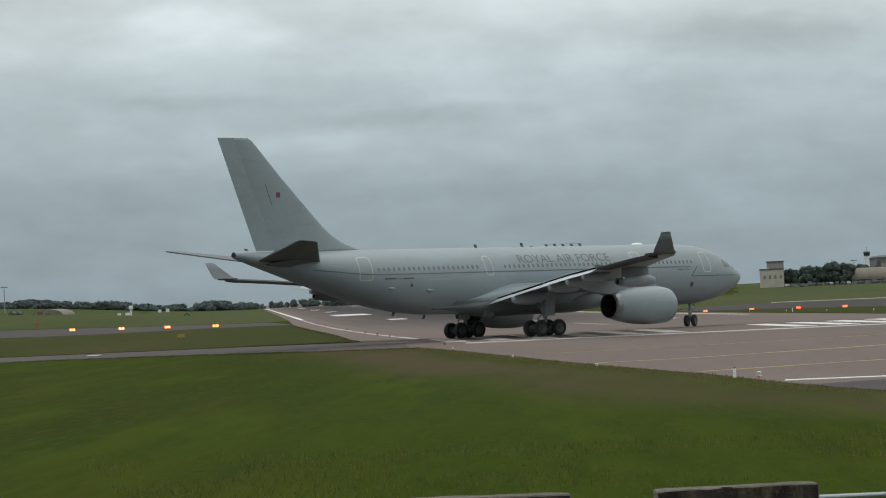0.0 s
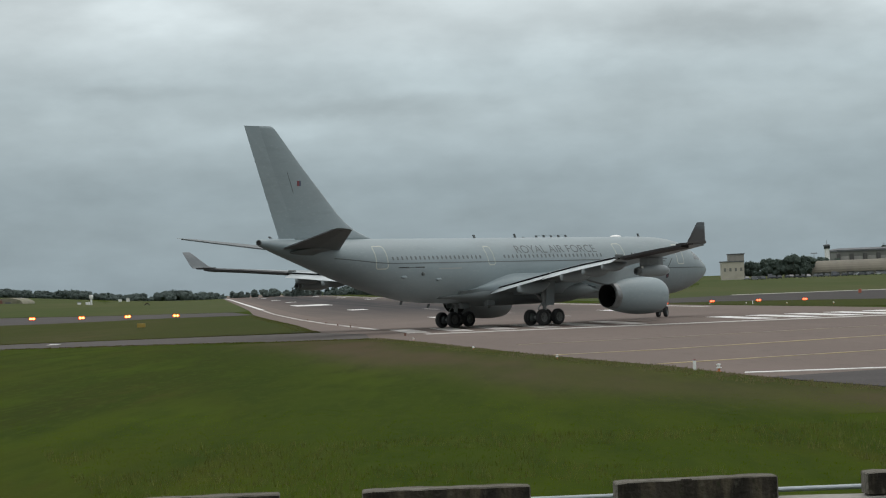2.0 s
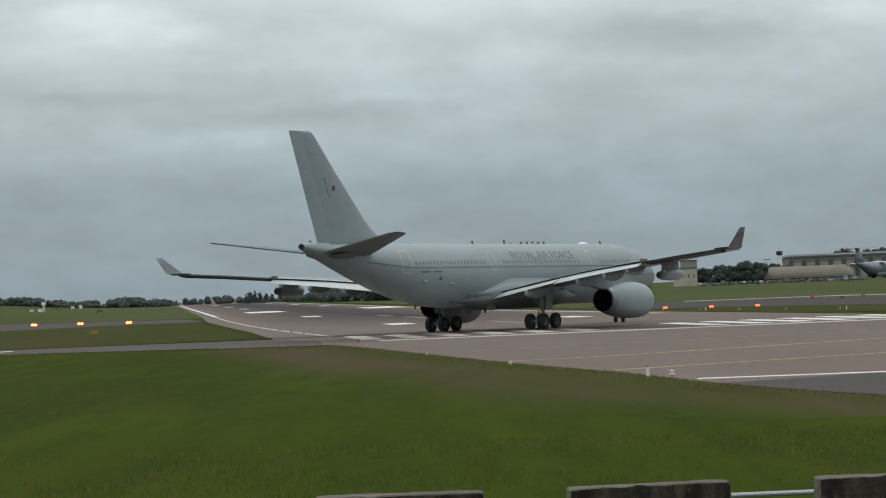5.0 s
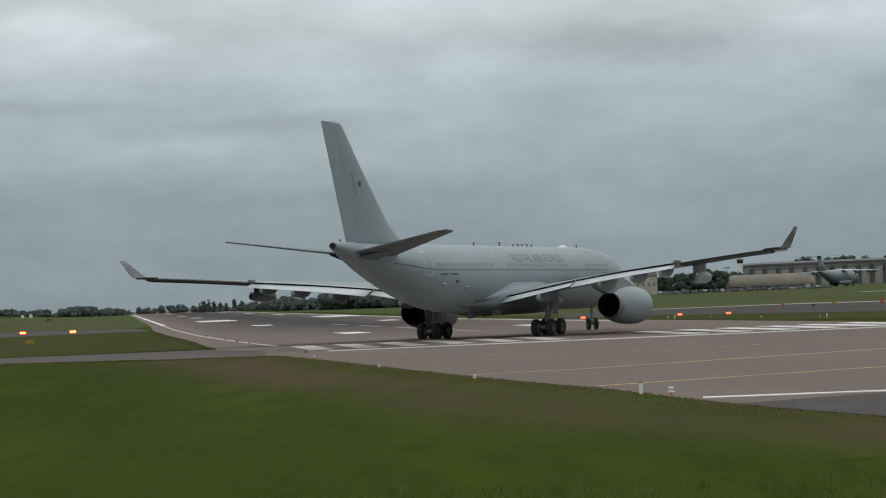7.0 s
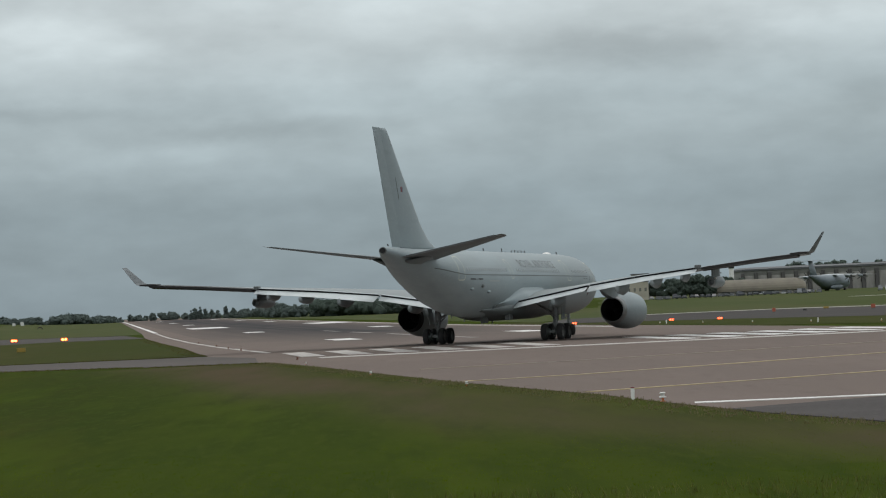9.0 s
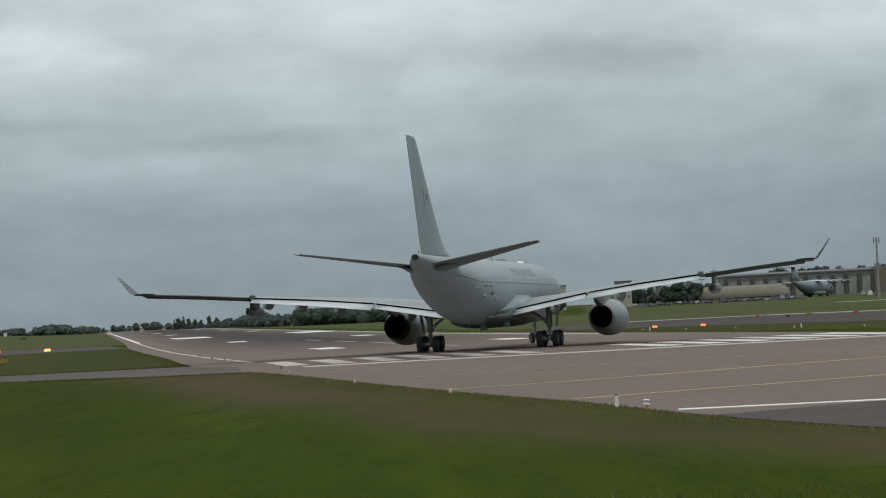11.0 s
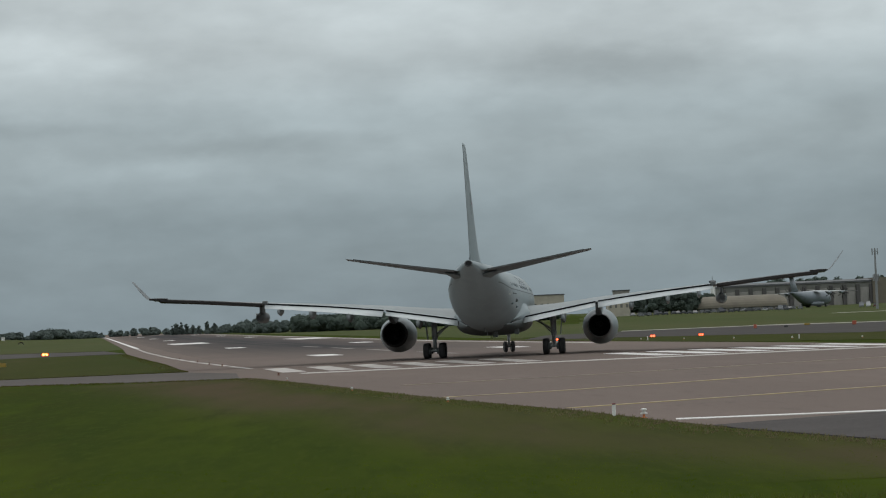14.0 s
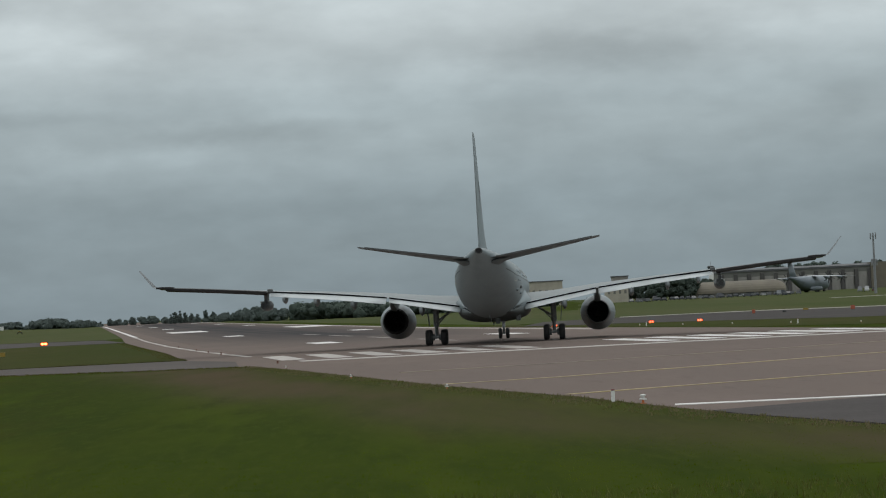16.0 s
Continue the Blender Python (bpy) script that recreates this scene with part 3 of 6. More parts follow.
def flap_bm(x0, x1, chord, drop, angle):
    """A flap panel drawn out behind the wing's trailing edge."""
    bm, loops = bmesh.new(), []
    for k in range(7):
        x = x0 + (x1 - x0) * k / 6
        le, te, zl, zt = wing_at(x)
        c = chord * (te - le)
        s0, z0 = te - 0.22 * c, zt - drop + 0.22 * c * math.sin(radians(angle))
        loops.append(foil(s0, s0 + c * math.cos(radians(angle)), x, z0, z0 - c * math.sin(radians(angle)), 0.13, 8))
    rings(bm, loops)
    return bm


def pod_body(bm, c, prof, squash=1.0, n=20):
    """A rounded pod along the flight axis; prof: (distance aft, radius)."""
    rings(bm, [ring(Vector(c) + Vector((0, -d, 0)), (0, 1, 0), r, n, r * squash) for d, r in prof])


def wheel(name, c, r, w, parent, n=28):
    """A tyre with a rim under it, turning about its axle along x."""
    hub = new(name)
    hub.parent, hub.location, hub.empty_display_size = parent, c, 0.2
    bm = bmesh.new()
    prof = [(-w / 2 + 0.03, r * 0.62), (-w / 2, r * 0.78), (-w / 2 + 0.03, r * 0.92), (-w * 0.28, r * 0.99), (0, r), (w * 0.28, r * 0.99), (w / 2 - 0.03, r * 0.92), (w / 2, r * 0.78), (w / 2 - 0.03, r * 0.62)]
    turned(bm, (0, 0, 0), (1, 0, 0), prof, n, cap=False)
    part("tyre", bm, TYRE, hub, smooth=True)
    bm = bmesh.new()
    turned(bm, (0, 0, 0), (1, 0, 0), [(-w * 0.40, r * 0.60), (-w * 0.34, r * 0.5), (-w * 0.20, r * 0.22), (-w * 0.3, r * 0.2), (-w * 0.3, 0.01)], 20, cap=False)
    turned(bm, (0, 0, 0), (1, 0, 0), [(w * 0.40, r * 0.60), (w * 0.34, r * 0.5), (w * 0.20, r * 0.22), (w * 0.3, r * 0.2), (w * 0.3, 0.01)], 20, cap=False)
    for k in range(7):
        a = 2 * math.pi * k / 7
        for sgn in (-1, 1):
            turned(bm, (0, 0.36 * r * math.cos(a), 0.36 * r * math.sin(a)), (sgn, 0, 0), [(w * 0.2, 0.045), (w * 0.3, 0.045)], 6)
    part("rim", bm, RIM, hub)
    return hub


def patch(rows_pts, thick=0.0):
    """A strip of faces through rows of points."""
    bm = bmesh.new()
    rings(bm, rows_pts, False, False, closed=False)
    return bm


def on_skin(bm, side=1, out=0.02):
    """Lay a flat drawing (x along the fuselage in distance from the nose, y height) onto the fuselage side."""
    for v in bm.verts:
        v.co = skin(v.co.x, v.co.y, side, out)
    return bm


def strip(s0, s1, z0, z1, ns=2, nz=2):
    bm = bmesh.new()
    rings(bm, [[(s0 + (s1 - s0) * i / ns, z0 + (z1 - z0) * j / nz, 0) for j in range(nz + 1)] for i in range(ns + 1)], False, False, closed=False)
    return bm


def door_outline(s0, s1, z0, z1, w=0.09, r=0.28):
    """A rounded rectangular outline, drawn flat."""
    bm, n, loops = bmesh.new(), 6, []
    for inset in (0, w):
        pts, rr = [], r - inset * 0.6
        for cx, cy, a0 in ((s1 - r, z1 - r, 0), (s0 + r, z1 - r, 90), (s0 + r, z0 + r, 180), (s1 - r, z0 + r, 270)):
            for i in range(n + 1):
                a = radians(a0 + 90 * i / n)
                pts.append((cx + (r - inset) * math.cos(a), cy + (r - inset) * math.sin(a), 0))
        # extra points along the upright sides
        full = []
        for i, p in enumerate(pts):
            q = pts[(i + 1) % len(pts)]
            full += [tuple(p[j] + (q[j] - p[j]) * k / 4 for j in range(3)) for k in range(4 if math.dist(p, q) > 0.3 else 1)]
        loops.append(full)
    a = [bm.verts.new(p) for p in loops[0]]
    b = [bm.verts.new(p) for p in loops[1]]
    for i in range(len(a)):
        j = (i + 1) % len(a)
        bm.faces.new((a[i], a[j], b[j], b[i]))
    return bm


def lettering(text, s0, s1, z0, material, parent, side=1):
    """Raised painted letters along the fuselage, reading towards the nose on the right-hand side."""
    cu = bpy.data.curves.new("lettering", "FONT")
    cu.body, cu.size = text, 1.0
    tmp = bpy.data.objects.new("lettering_draft", cu)
    scene.collection.objects.link(tmp)
    bpy.context.view_layer.update()
    me = bpy.data.meshes.new_from_object(tmp.evaluated_get(bpy.context.evaluated_depsgraph_get()))
    bpy.data.objects.remove(tmp)
    bm = bmesh.new()
    bm.from_mesh(me)
    bpy.data.meshes.remove(me)
    xs = [v.co.x for v in bm.verts]
    k, x0 = abs(s1 - s0) / (max(xs) - min(xs)), min(xs)
    for v in bm.verts:
        v.co = (s0 + (s1 - s0) * (v.co.x - x0) / (max(xs) - x0), z0 + v.co.y * 0.98, 0)
    bmesh.ops.triangulate(bm, faces=bm.faces)
    for h in (0.15, 0.3, 0.45, 0.6):
        bmesh.ops.bisect_plane(bm, geom=bm.verts[:] + bm.edges[:] + bm.faces[:], plane_co=(0, z0 + h, 0), plane_no=(0, 1, 0))
    on_skin(bm, side, 0.018)
    # every letter is a part of its own
    todo = set(bm.faces)
    while todo:
        grow, isle = [todo.pop()], []
        while grow:
            g = grow.pop()
            isle.append(g)
            for e in g.edges:
                for q in e.link_faces:
                    if q in todo:
                        todo.discard(q)
                        grow.append(q)
        vs = list({v for g in isle for v in g.verts})
        at = {v: k for k, v in enumerate(vs)}
        raw("letter", [v.co.copy() for v in vs], [[at[v] for v in g.verts] for g in isle], material, parent)
    bm.free()


def main_gear(plane, side):
    """Leg, brace, bogie and four wheels, returned with the list of wheels."""
    x, y, wheels = side * 5.34, -0.55, []
    gear = new("main_gear")
    gear.parent, gear.location = plane, (x, y, 0)
    bm = bmesh.new()
    turned(bm, (0, 0.1, 0.75), (0, 0, 1), [(0, 0.16), (0.5, 0.17), (0.9, 0.17), (0.92, 0.26), (2.0, 0.26), (2.9, 0.3), (3.3, 0.3)], 16)
    part("leg", bm, LEG, gear, smooth=False)
    bm = bmesh.new()
    tube(bm, (-side * 0.15, 0.1, 2.2), (-side * 1.9, 0.3, 3.3), 0.10)
    tube(bm, (-side * 0.1, 0.1, 1.8), (-side * 1.05, 0.2, 2.78), 0.06)
    part("side_brace", bm, LEG, gear)
    bm = bmesh.new()
    tube(bm, (0, -0.35, 1.05), (0, -0.75, 1.5), 0.05)
    tube(bm, (0, -0.1, 2.0), (0, -0.75, 1.5), 0.05)
    part("torque_link", bm, LEG, gear)
    bm = bmesh.new()
    tube(bm, (0, -1.05, 0.70), (0, 1.05, 0.70), 0.15, n=12)
    tube(bm, (-0.72, -0.99, 0.70), (0.72, -0.99, 0.70), 0.10)
    tube(bm, (-0.72, 0.99, 0.70), (0.72, 0.99, 0.70), 0.10)
    part("bogie_beam", bm, LEG, gear)
    for dy in (-0.99, 0.99):
        for dx in (-0.4, 0.4):
            bm = bmesh.new()
            turned(bm, (dx, dy, 0.70), (1, 0, 0), [(-0.14, 0.3), (0.14, 0.3)], 14)
            part("brake_pack", bm, PAINT_DARK, gear)
    bm = bmesh.new()
    box(bm, (-0.03, -0.6, 0), (0.03, 0.5, 2.15), pose(side * 0.62, 0.15, 1.72, 0, side * 6, 0))
    bmesh.ops.bevel(bm, geom=bm.edges[:], offset=0.02, segments=1, affect="EDGES")
    part("leg_door", bm, PAINT_WING, gear)
    for dx in (-0.70, 0.70):
        for dy in (-0.99, 0.99):
            wheels.append(wheel("wheel", (dx, dy, 0.70), 0.70, 0.52, gear))
    return gear, wheels


def engine(plane, side):
    """Long-duct turbofan under the wing: nacelle, lip, nozzle, duct, cone and pylon."""
    x, y0, z = side * 9.37, 28.85 - 18.7, 2.18
    eng = new("engine")
    eng.parent, eng.location = plane, (x, y0, z)
    bm = bmesh.new()
    prof = [(0.28, 1.47), (0.6, 1.55), (1.2, 1.61), (2.0, 1.64), (3.0, 1.64), (4.0, 1.59), (4.9, 1.48), (5.7, 1.34), (6.25, 1.21)]
    rings(bm, [ring((0, -d, 0.02 * d), (0, 1, 0), r, 40) for d, r in prof], False, False)
    part("nacelle", bm, PAINT, eng, smooth=True)
    bm = bmesh.new()
    prof = [(0.28, 1.47), (0.1, 1.40), (0.0, 1.31), (0.05, 1.24), (0.25, 1.19), (0.7, 1.2)]
    rings(bm, [ring((0, -d, 0), (0, 1, 0), r, 40) for d, r in prof], False, False)
    part("intake_lip", bm, NOZZLE, eng, "polished metal intake lip", smooth=True)
    bm = bmesh.new()
    rings(bm, [ring((0, -d, 0.02 * d), (0, 1, 0), r, 40) for d, r in ((6.25, 1.21), (6.6, 1.12), (6.95, 1.03), (6.93, 0.99), (6.5, 1.0))], False, False)
    part("nozzle", bm, NOZZLE if side == 1 else DUCT_BLACK, eng, "bare metal exhaust nozzle ring" if side == 1 else "black exhaust nozzle ring", smooth=True)
    bm = bmesh.new()
    rings(bm, [ring((0, -d, 0.02 * d), (0, 1, 0), r, 32) for d, r in ((6.9, 0.985), (5.6, 0.98), (4.2, 0.9))], False, True)
    part("exhaust_duct", bm, DUCT_BLACK, eng, smooth=True)
    bm = bmesh.new()
    rings(bm, [ring((0, -d, 0.02 * d), (0, 1, 0), r, 24) for d, r in ((4.25, 0.42), (5.2, 0.34), (6.1, 0.1), (6.25, 0.02))])
    part("exhaust_cone", bm, DUCT_BLACK, eng, smooth=True)
    bm = bmesh.new()
    rings(bm, [ring((0, -d, 0), (0, 1, 0), r, 32) for d, r in ((0.7, 1.195), (1.3, 1.2))], False, True)
    for k in range(22):
        a = 2 * math.pi * k / 22
        box(bm, (-0.09, -1.22, 0.3), (0.09, -1.16, 1.17), Matrix.Rotation(a, 4, "Y") @ Matrix.Translation((0, 0, 0)))
    turned(bm, (0, -1.25, 0), (0, 1, 0), [(0, 0.36), (0.25, 0.3), (0.5, 0.12), (0.58, 0.01)], 16)
    part("fan", bm, DUCT_BLACK, eng)
    # pylon from the nacelle's top up into the wing
    bm, loops = bmesh.new(), []
    for d, w, zl, zh in ((1.0, 0.08, 1.5, 1.66), (2.4, 0.26, 1.45, 2.05), (4.2, 0.30, 1.4, 2.45), (6.0, 0.30, 1.1, 2.62), (7.6, 0.28, 1.2, 2.55), (9.4, 0.2, 1.55, 2.4), (10.6, 0.06, 1.95, 2.3)):
        loops.append([(-w, -d, zl), (-w * 0.5, -d, zl - 0.06), (w * 0.5, -d, zl - 0.06), (w, -d, zl), (w, -d, zh), (w * 0.4, -d, zh + 0.04), (-w * 0.4, -d, zh + 0.04), (-w, -d, zh)])
    rings(bm, loops)
    part("pylon", bm, PAINT_WING, eng)
    bm = bmesh.new()
    box(bm, (side * -1.0 - 0.02, -2.6, 0.9), (side * -1.0 + 0.02, -1.3, 1.55), pose(0, 0, 0, 0, 0, 0))
    part("strake", bm, PAINT_WING, eng)
    bm = bmesh.new()
    c = Vector((side * 1.34, -2.6, -1.02)).normalized()
    box(bm, (-0.03, -0.13, -0.13), (0.03, 0.13, 0.13), Matrix.Translation(Vector((c.x * 1.685, -2.6, c.z * 1.685 + 0.05))) @ c.to_track_quat("X", "Z").to_matrix().to_4x4())
    part("vent", bm, DUCT_BLACK, eng)
    return eng


def fairing(plane, side, x, length, r):
    """Canoe-shaped flap track fairing under the wing."""
    le, te, zl, zt = wing_at(x)
    bm = bmesh.new()
    rings(bm, [[Vector((side * x + 0.55 * w * r * math.cos(2 * math.pi * i / 14), 28.85 - (te - length * 0.66) - length * d + 0.0, zt - 0.24 - dz * r + h * r * math.sin(2 * math.pi * i / 14))) for i in range(14)]
               for d, w, h, dz in ((0, 0.05, 0.05, 0.2), (0.08, 0.5, 0.6, 0.45), (0.25, 0.85, 1.1, 0.9), (0.5, 1.0, 1.3, 1.1), (0.75, 0.95, 1.0, 1.15), (0.9, 0.85, 0.75, 1.15), (0.94, 0.7, 0.6, 1.15))])
    return part("flap_fairing", bm, PAINT_WING, plane, smooth=True)


def refuel_pod(plane, side):
    x = side * 20.3
    pod = new("refuelling_pod")
    pod.parent, pod.location = plane, (x, 28.85 - 30.5, 4.30)
    bm = bmesh.new()
    pod_body(bm, (0, 0, 0), [(0, 0.03), (0.15, 0.2), (0.5, 0.38), (1.1, 0.48), (2.4, 0.49), (3.2, 0.45), (3.7, 0.40), (3.9, 0.33)], n=24)
    part("pod_body", bm, PAINT_WING, pod, smooth=True)
    bm = bmesh.new()
    turned(bm, (0, -3.86, 0), (0, -1, 0), [(0, 0.33), (0.35, 0.30), (0.36, 0.22), (0.05, 0.2)], 20)
    part("hose_drum", bm, PAINT_DARK, pod)
    bm = bmesh.new()
    rings(bm, [[(-w, -d, 0.3), (w, -d, 0.3), (w, -d, 1.1), (-w, -d, 1.1)] for d, w in ((0.8, 0.04), (1.5, 0.13), (3.0, 0.13), (3.7, 0.04))])
    part("pod_pylon", bm, PAINT_DARK, pod)
    bm = bmesh.new()
    turned(bm, (side * 0.3, -3.75, 0.30), (0, -1, 0), [(0, 0.10), (0.12, 0.08), (0.15, 0.02)], 10)
    part("pod_lamp", bm, LINER, pod, "small white lamp")
    return pod


def build_plane():
    plane = thing("tanker_aircraft", "large grey twin-engined military tanker airliner taxiing on the runway", "aircraft")
    # fuselage in three lengths: radome, body, tail cone
    bm = bmesh.new()
    rings(bm, [fus_loop(s) for s in [0, 0.04, 0.12, 0.25, 0.4, 0.7, 1.0, 1.35]], True, False)
    part("radome", bm, PAINT, plane, smooth=True)
    bm = bmesh.new()
    rings(bm, [fus_loop(s) for s in smooth_stations(1.35, 10, 0.45) + smooth_stations(10, 36, 2)[1:] + smooth_stations(36, 54.5, 0.8)[1:]], False, False)
    part("fuselage", bm, PAINT, plane, smooth=True)
    bm = bmesh.new()
    rings(bm, [fus_loop(s) for s in smooth_stations(54.5, 57.5, 0.4)], False, False)
    part("tail_cone", bm, PAINT, plane, smooth=True)
    bm = bmesh.new()
    c = Vector((0, 28.85 - 57.5, 7.755))
    rings(bm, [ring(c + Vector((0, d, 0)), (0, 1, 0), r, 24, r * 0.8) for d, r in ((0, 0.32), (-0.05, 0.29), (-0.02, 0.24), (0.5, 0.2))], False, True)
    part("exhaust_outlet", bm, PAINT_DARK, plane, smooth=True)
    # black disc over the outlet, in place of the shade inside it
    bm = bmesh.new()
    rings(bm, [ring(c + Vector((0, d, 0)), (0, 1, 0), r, 20, r * 0.85) for d, r in ((-0.012, 0.235), (0.3, 0.2))], True, False)
    part("exhaust_hole_disc", bm, DUCT_BLACK, plane)
    # belly fairing round the wing roots
    bm, loops = bmesh.new(), []
    for s in smooth_stations(16.6, 38.6, 0.6):
        k = smoothstep(16.6, 22.5, s) * (1 - smoothstep(30.5, 38.6, s))
        w, zb, zt_ = 1.75 + 1.45 * k, 2.6 - 0.77 * k, 3.0 + 1.1 * k
        c, h = (zt_ + zb) / 2, (zt_ - zb) / 2
        pts = []
        for i in range(32):
            a = 2 * math.pi * i / 32
            pts.append((w * math.copysign(abs(math.sin(a)) ** 0.75, math.sin(a)), 28.85 - s, c + h * math.copysign(abs(math.cos(a)) ** 0.85, math.cos(a))))
        loops.append(pts)
    rings(bm, loops)
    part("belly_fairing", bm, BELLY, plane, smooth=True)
    for x, s, z in ((0.45, 34.2, 1.92), (2.25, 33.0, 2.1)):
        part("belly_vent", bevelled((x - 0.2, 28.85 - s - 0.5, z - 0.22), (x + 0.2, 28.85 - s + 0.5, z + 0.3), 0.04), PAINT_DARK, plane, "small dark box under the belly")
    for side in (1, -1):
        # upper wing-root fillet
        bm, loops = bmesh.new(), []
        for s in smooth_stations(18.8, 36.6, 0.6):
            k = smoothstep(18.8, 25, s) * (1 - smoothstep(30.0, 36.6, s))
            zs = 3.25 + 1.35 * k
            loops.append([skin(s, zs + 0.25, side, -0.03), skin(s, zs, side, 0.02 * k), (side * (2.45 + 0.6 * k), 28.85 - s, zs - 0.45 * k), (side * (2.3 + 1.15 * k), 28.85 - s, zs - 0.85 * k), (side * (2.0 + 1.2 * k), 28.85 - s, 2.9 - 0.2 * k), (side * 1.7, 28.85 - s, 2.85)])
        rings(bm, loops)
        part("root_fillet", bm, PAINT, plane, smooth=True)
        # wing
        bm = bmesh.new()
        xs = [WING[0][0]] + smooth_stations(2.8, 29.1, 1.3)
        th = lambda x: 0.135 - 0.04 * min(1, x / 15)
        rings(bm, [foil(*wing_at(x)[:2], x, *wing_at(x)[2:], th(x)) for x in xs])
        part("wing", bm if side == 1 else mirror(bm), PAINT_WING, plane, smooth=True)
        # winglet
        bm = bmesh.new()
        secs = []
        for le, te, x, z, tk in ((36.8, 39.1, 29.1, 6.22, 0.09), (36.95, 39.4, 29.38, 6.30, 0.085), (37.35, 39.5, 29.58, 6.52, 0.14), (38.0, 39.55, 30.08, 7.17, 0.16), (38.65, 39.6, 30.58, 7.84, 0.15)):
            up = foil(le, te, 0, 0, 0, tk, 8)
            secs.append([(x + p[2] * (0.2 if z < 6.25 else 0.9), p[1], z + p[2] * (1 if z < 6.25 else 0.45)) for p in up])
        rings(bm, secs)
        part("winglet", bm if side == 1 else mirror(bm), WINGLET, plane, smooth=True)
        bm = bmesh.new()
        box(bm, (side * 19.55 - 0.22, 28.85 - 36.25, 5.42), (side * 19.55 + 0.22, 28.85 - 35.6, 5.74))
        bmesh.ops.bevel(bm, geom=bm.edges[:], offset=0.05, segments=1, affect="EDGES")
        part("flap_end_plate", bm, PAINT_DARK, plane)
        # squared tip outboard of the aileron
        bm, loops = bmesh.new(), []
        for x, up in ((27.75, 0.17), (28.5, 0.17), (29.2, 0.12)):
            le, te, zl, zt = wing_at(x)
            loops.append([(x, 28.85 - te + 0.7, zt + up), (x, 28.85 - te - 0.08, zt + up - 0.03), (x, 28.85 - te - 0.08, zt - 0.04), (x, 28.85 - te + 0.7, zt - 0.06)])
        rings(bm, loops)
        part("wing_tip", bm if side == 1 else mirror(bm), AILERON, plane, "dark squared wing tip")
        # flaps, with a black bar for the shaded slot in front of them, and the aileron
        for x0, x1, name in ((2.9, 9.25, "inboard_flap"), (9.5, 19.5, "outboard_flap")):
            bm = flap_bm(x0, x1, 0.15 if x0 < 5 else 0.23, 0.07, 19)
            part(name, bm if side == 1 else mirror(bm), PAINT_FLAP, plane, "pale grey extended flap", smooth=True)
            bm, loops = bmesh.new(), []
            for k in range(7):
                x = x0 + (x1 - x0) * k / 6
                le, te, zl, zt = wing_at(x)
                loops.append([(x, 28.85 - te - 0.11, zt + 0.085), (x, 28.85 - te + 0.3, zt + 0.085), (x, 28.85 - te + 0.3, zt - 0.1), (x, 28.85 - te - 0.10, zt - 0.03)])
            rings(bm, loops)
            part("slot_shade_bar", bm if side == 1 else mirror(bm), GAP_SHADE, plane, "black bar standing for the shaded gap ahead of the flap")
            # added pale strip that stands for the bright upper wing skin
            bm, loops = bmesh.new(), []
            for k in range(7):
                x = x0 + (x1 - x0) * k / 6
                le, te, zl, zt = wing_at(x)
                loops.append([(x, 28.85 - te - 0.13, zt + 0.125), (x, 28.85 - te + 0.5, zt + 0.14), (x, 28.85 - te + 0.5, zt + 0.08), (x, 28.85 - te - 0.13, zt + 0.087)])
            rings(bm, loops)
            part("upper_skin_strip", bm if side == 1 else mirror(bm), PAINT_FLAP, plane, "added pale strip standing for the bright upper wing skin")
        bm, loops = bmesh.new(), []
        for k in range(5):
            x = 19.9 + 8.5 * k / 4
            le, te, zl, zt = wing_at(x)
            loops.append([(x, 28.85 - te + 0.9, zt + 0.09), (x, 28.85 - te - 0.06, zt + 0.03), (x, 28.85 - te - 0.06, zt - 0.15), (x, 28.85 - te + 0.9, zt - 0.28)])
        rings(bm, loops)
        part("aileron", bm if side == 1 else mirror(bm), AILERON, plane, "aileron coloured near black for underside shade")
        for x, ln, r in ((6.4, 4.4, 0.42), (12.4, 4.4, 0.42), (15.6, 4.0, 0.38), (18.3, 3.5, 0.31)):
            fairing(plane, side, x, ln, r)
        engine(plane, side)
        refuel_pod(plane, side)
        # tailplane
        bm = bmesh.new()
        rings(bm, [foil(49.6, 55.8, 0.9, 6.84, 7.22, 0.08), foil(50.2, 56.0, 1.7, 6.98, 7.34, 0.08), foil(53.2, 57.0, 5.6, 7.68, 7.92, 0.075), foil(56.1, 58.0, 9.4, 8.37, 8.49, 0.075), foil(56.6, 58.0, 9.7, 8.44, 8.54, 0.06)])
        part("tailplane", bm if side == 1 else mirror(bm), PAINT_TAIL, plane, smooth=True)
        bm, loops = bmesh.new(), []
        for x, te, zt, c, slope in ((1.3, 55.88, 7.285, 3.0, 0.066), (1.9, 56.05, 7.37, 2.9, 0.066), (5.6, 57.0, 7.92, 2.0, 0.066), (9.1, 57.9, 8.45, 1.1, 0.070)):
            loops.append([(x, 28.85 - te - 0.05, zt + 0.05), (x, 28.85 - te + c, zt - slope * c + 0.065 * c + 0.02), (x, 28.85 - te + c, zt - slope * c - 0.02 * c), (x, 28.85 - te - 0.05, zt - 0.05)])
        rings(bm, loops)
        part("elevator", bm if side == 1 else mirror(bm), ELEVATOR, plane, "elevator coloured dark for underside shade")
        bm = bmesh.new()
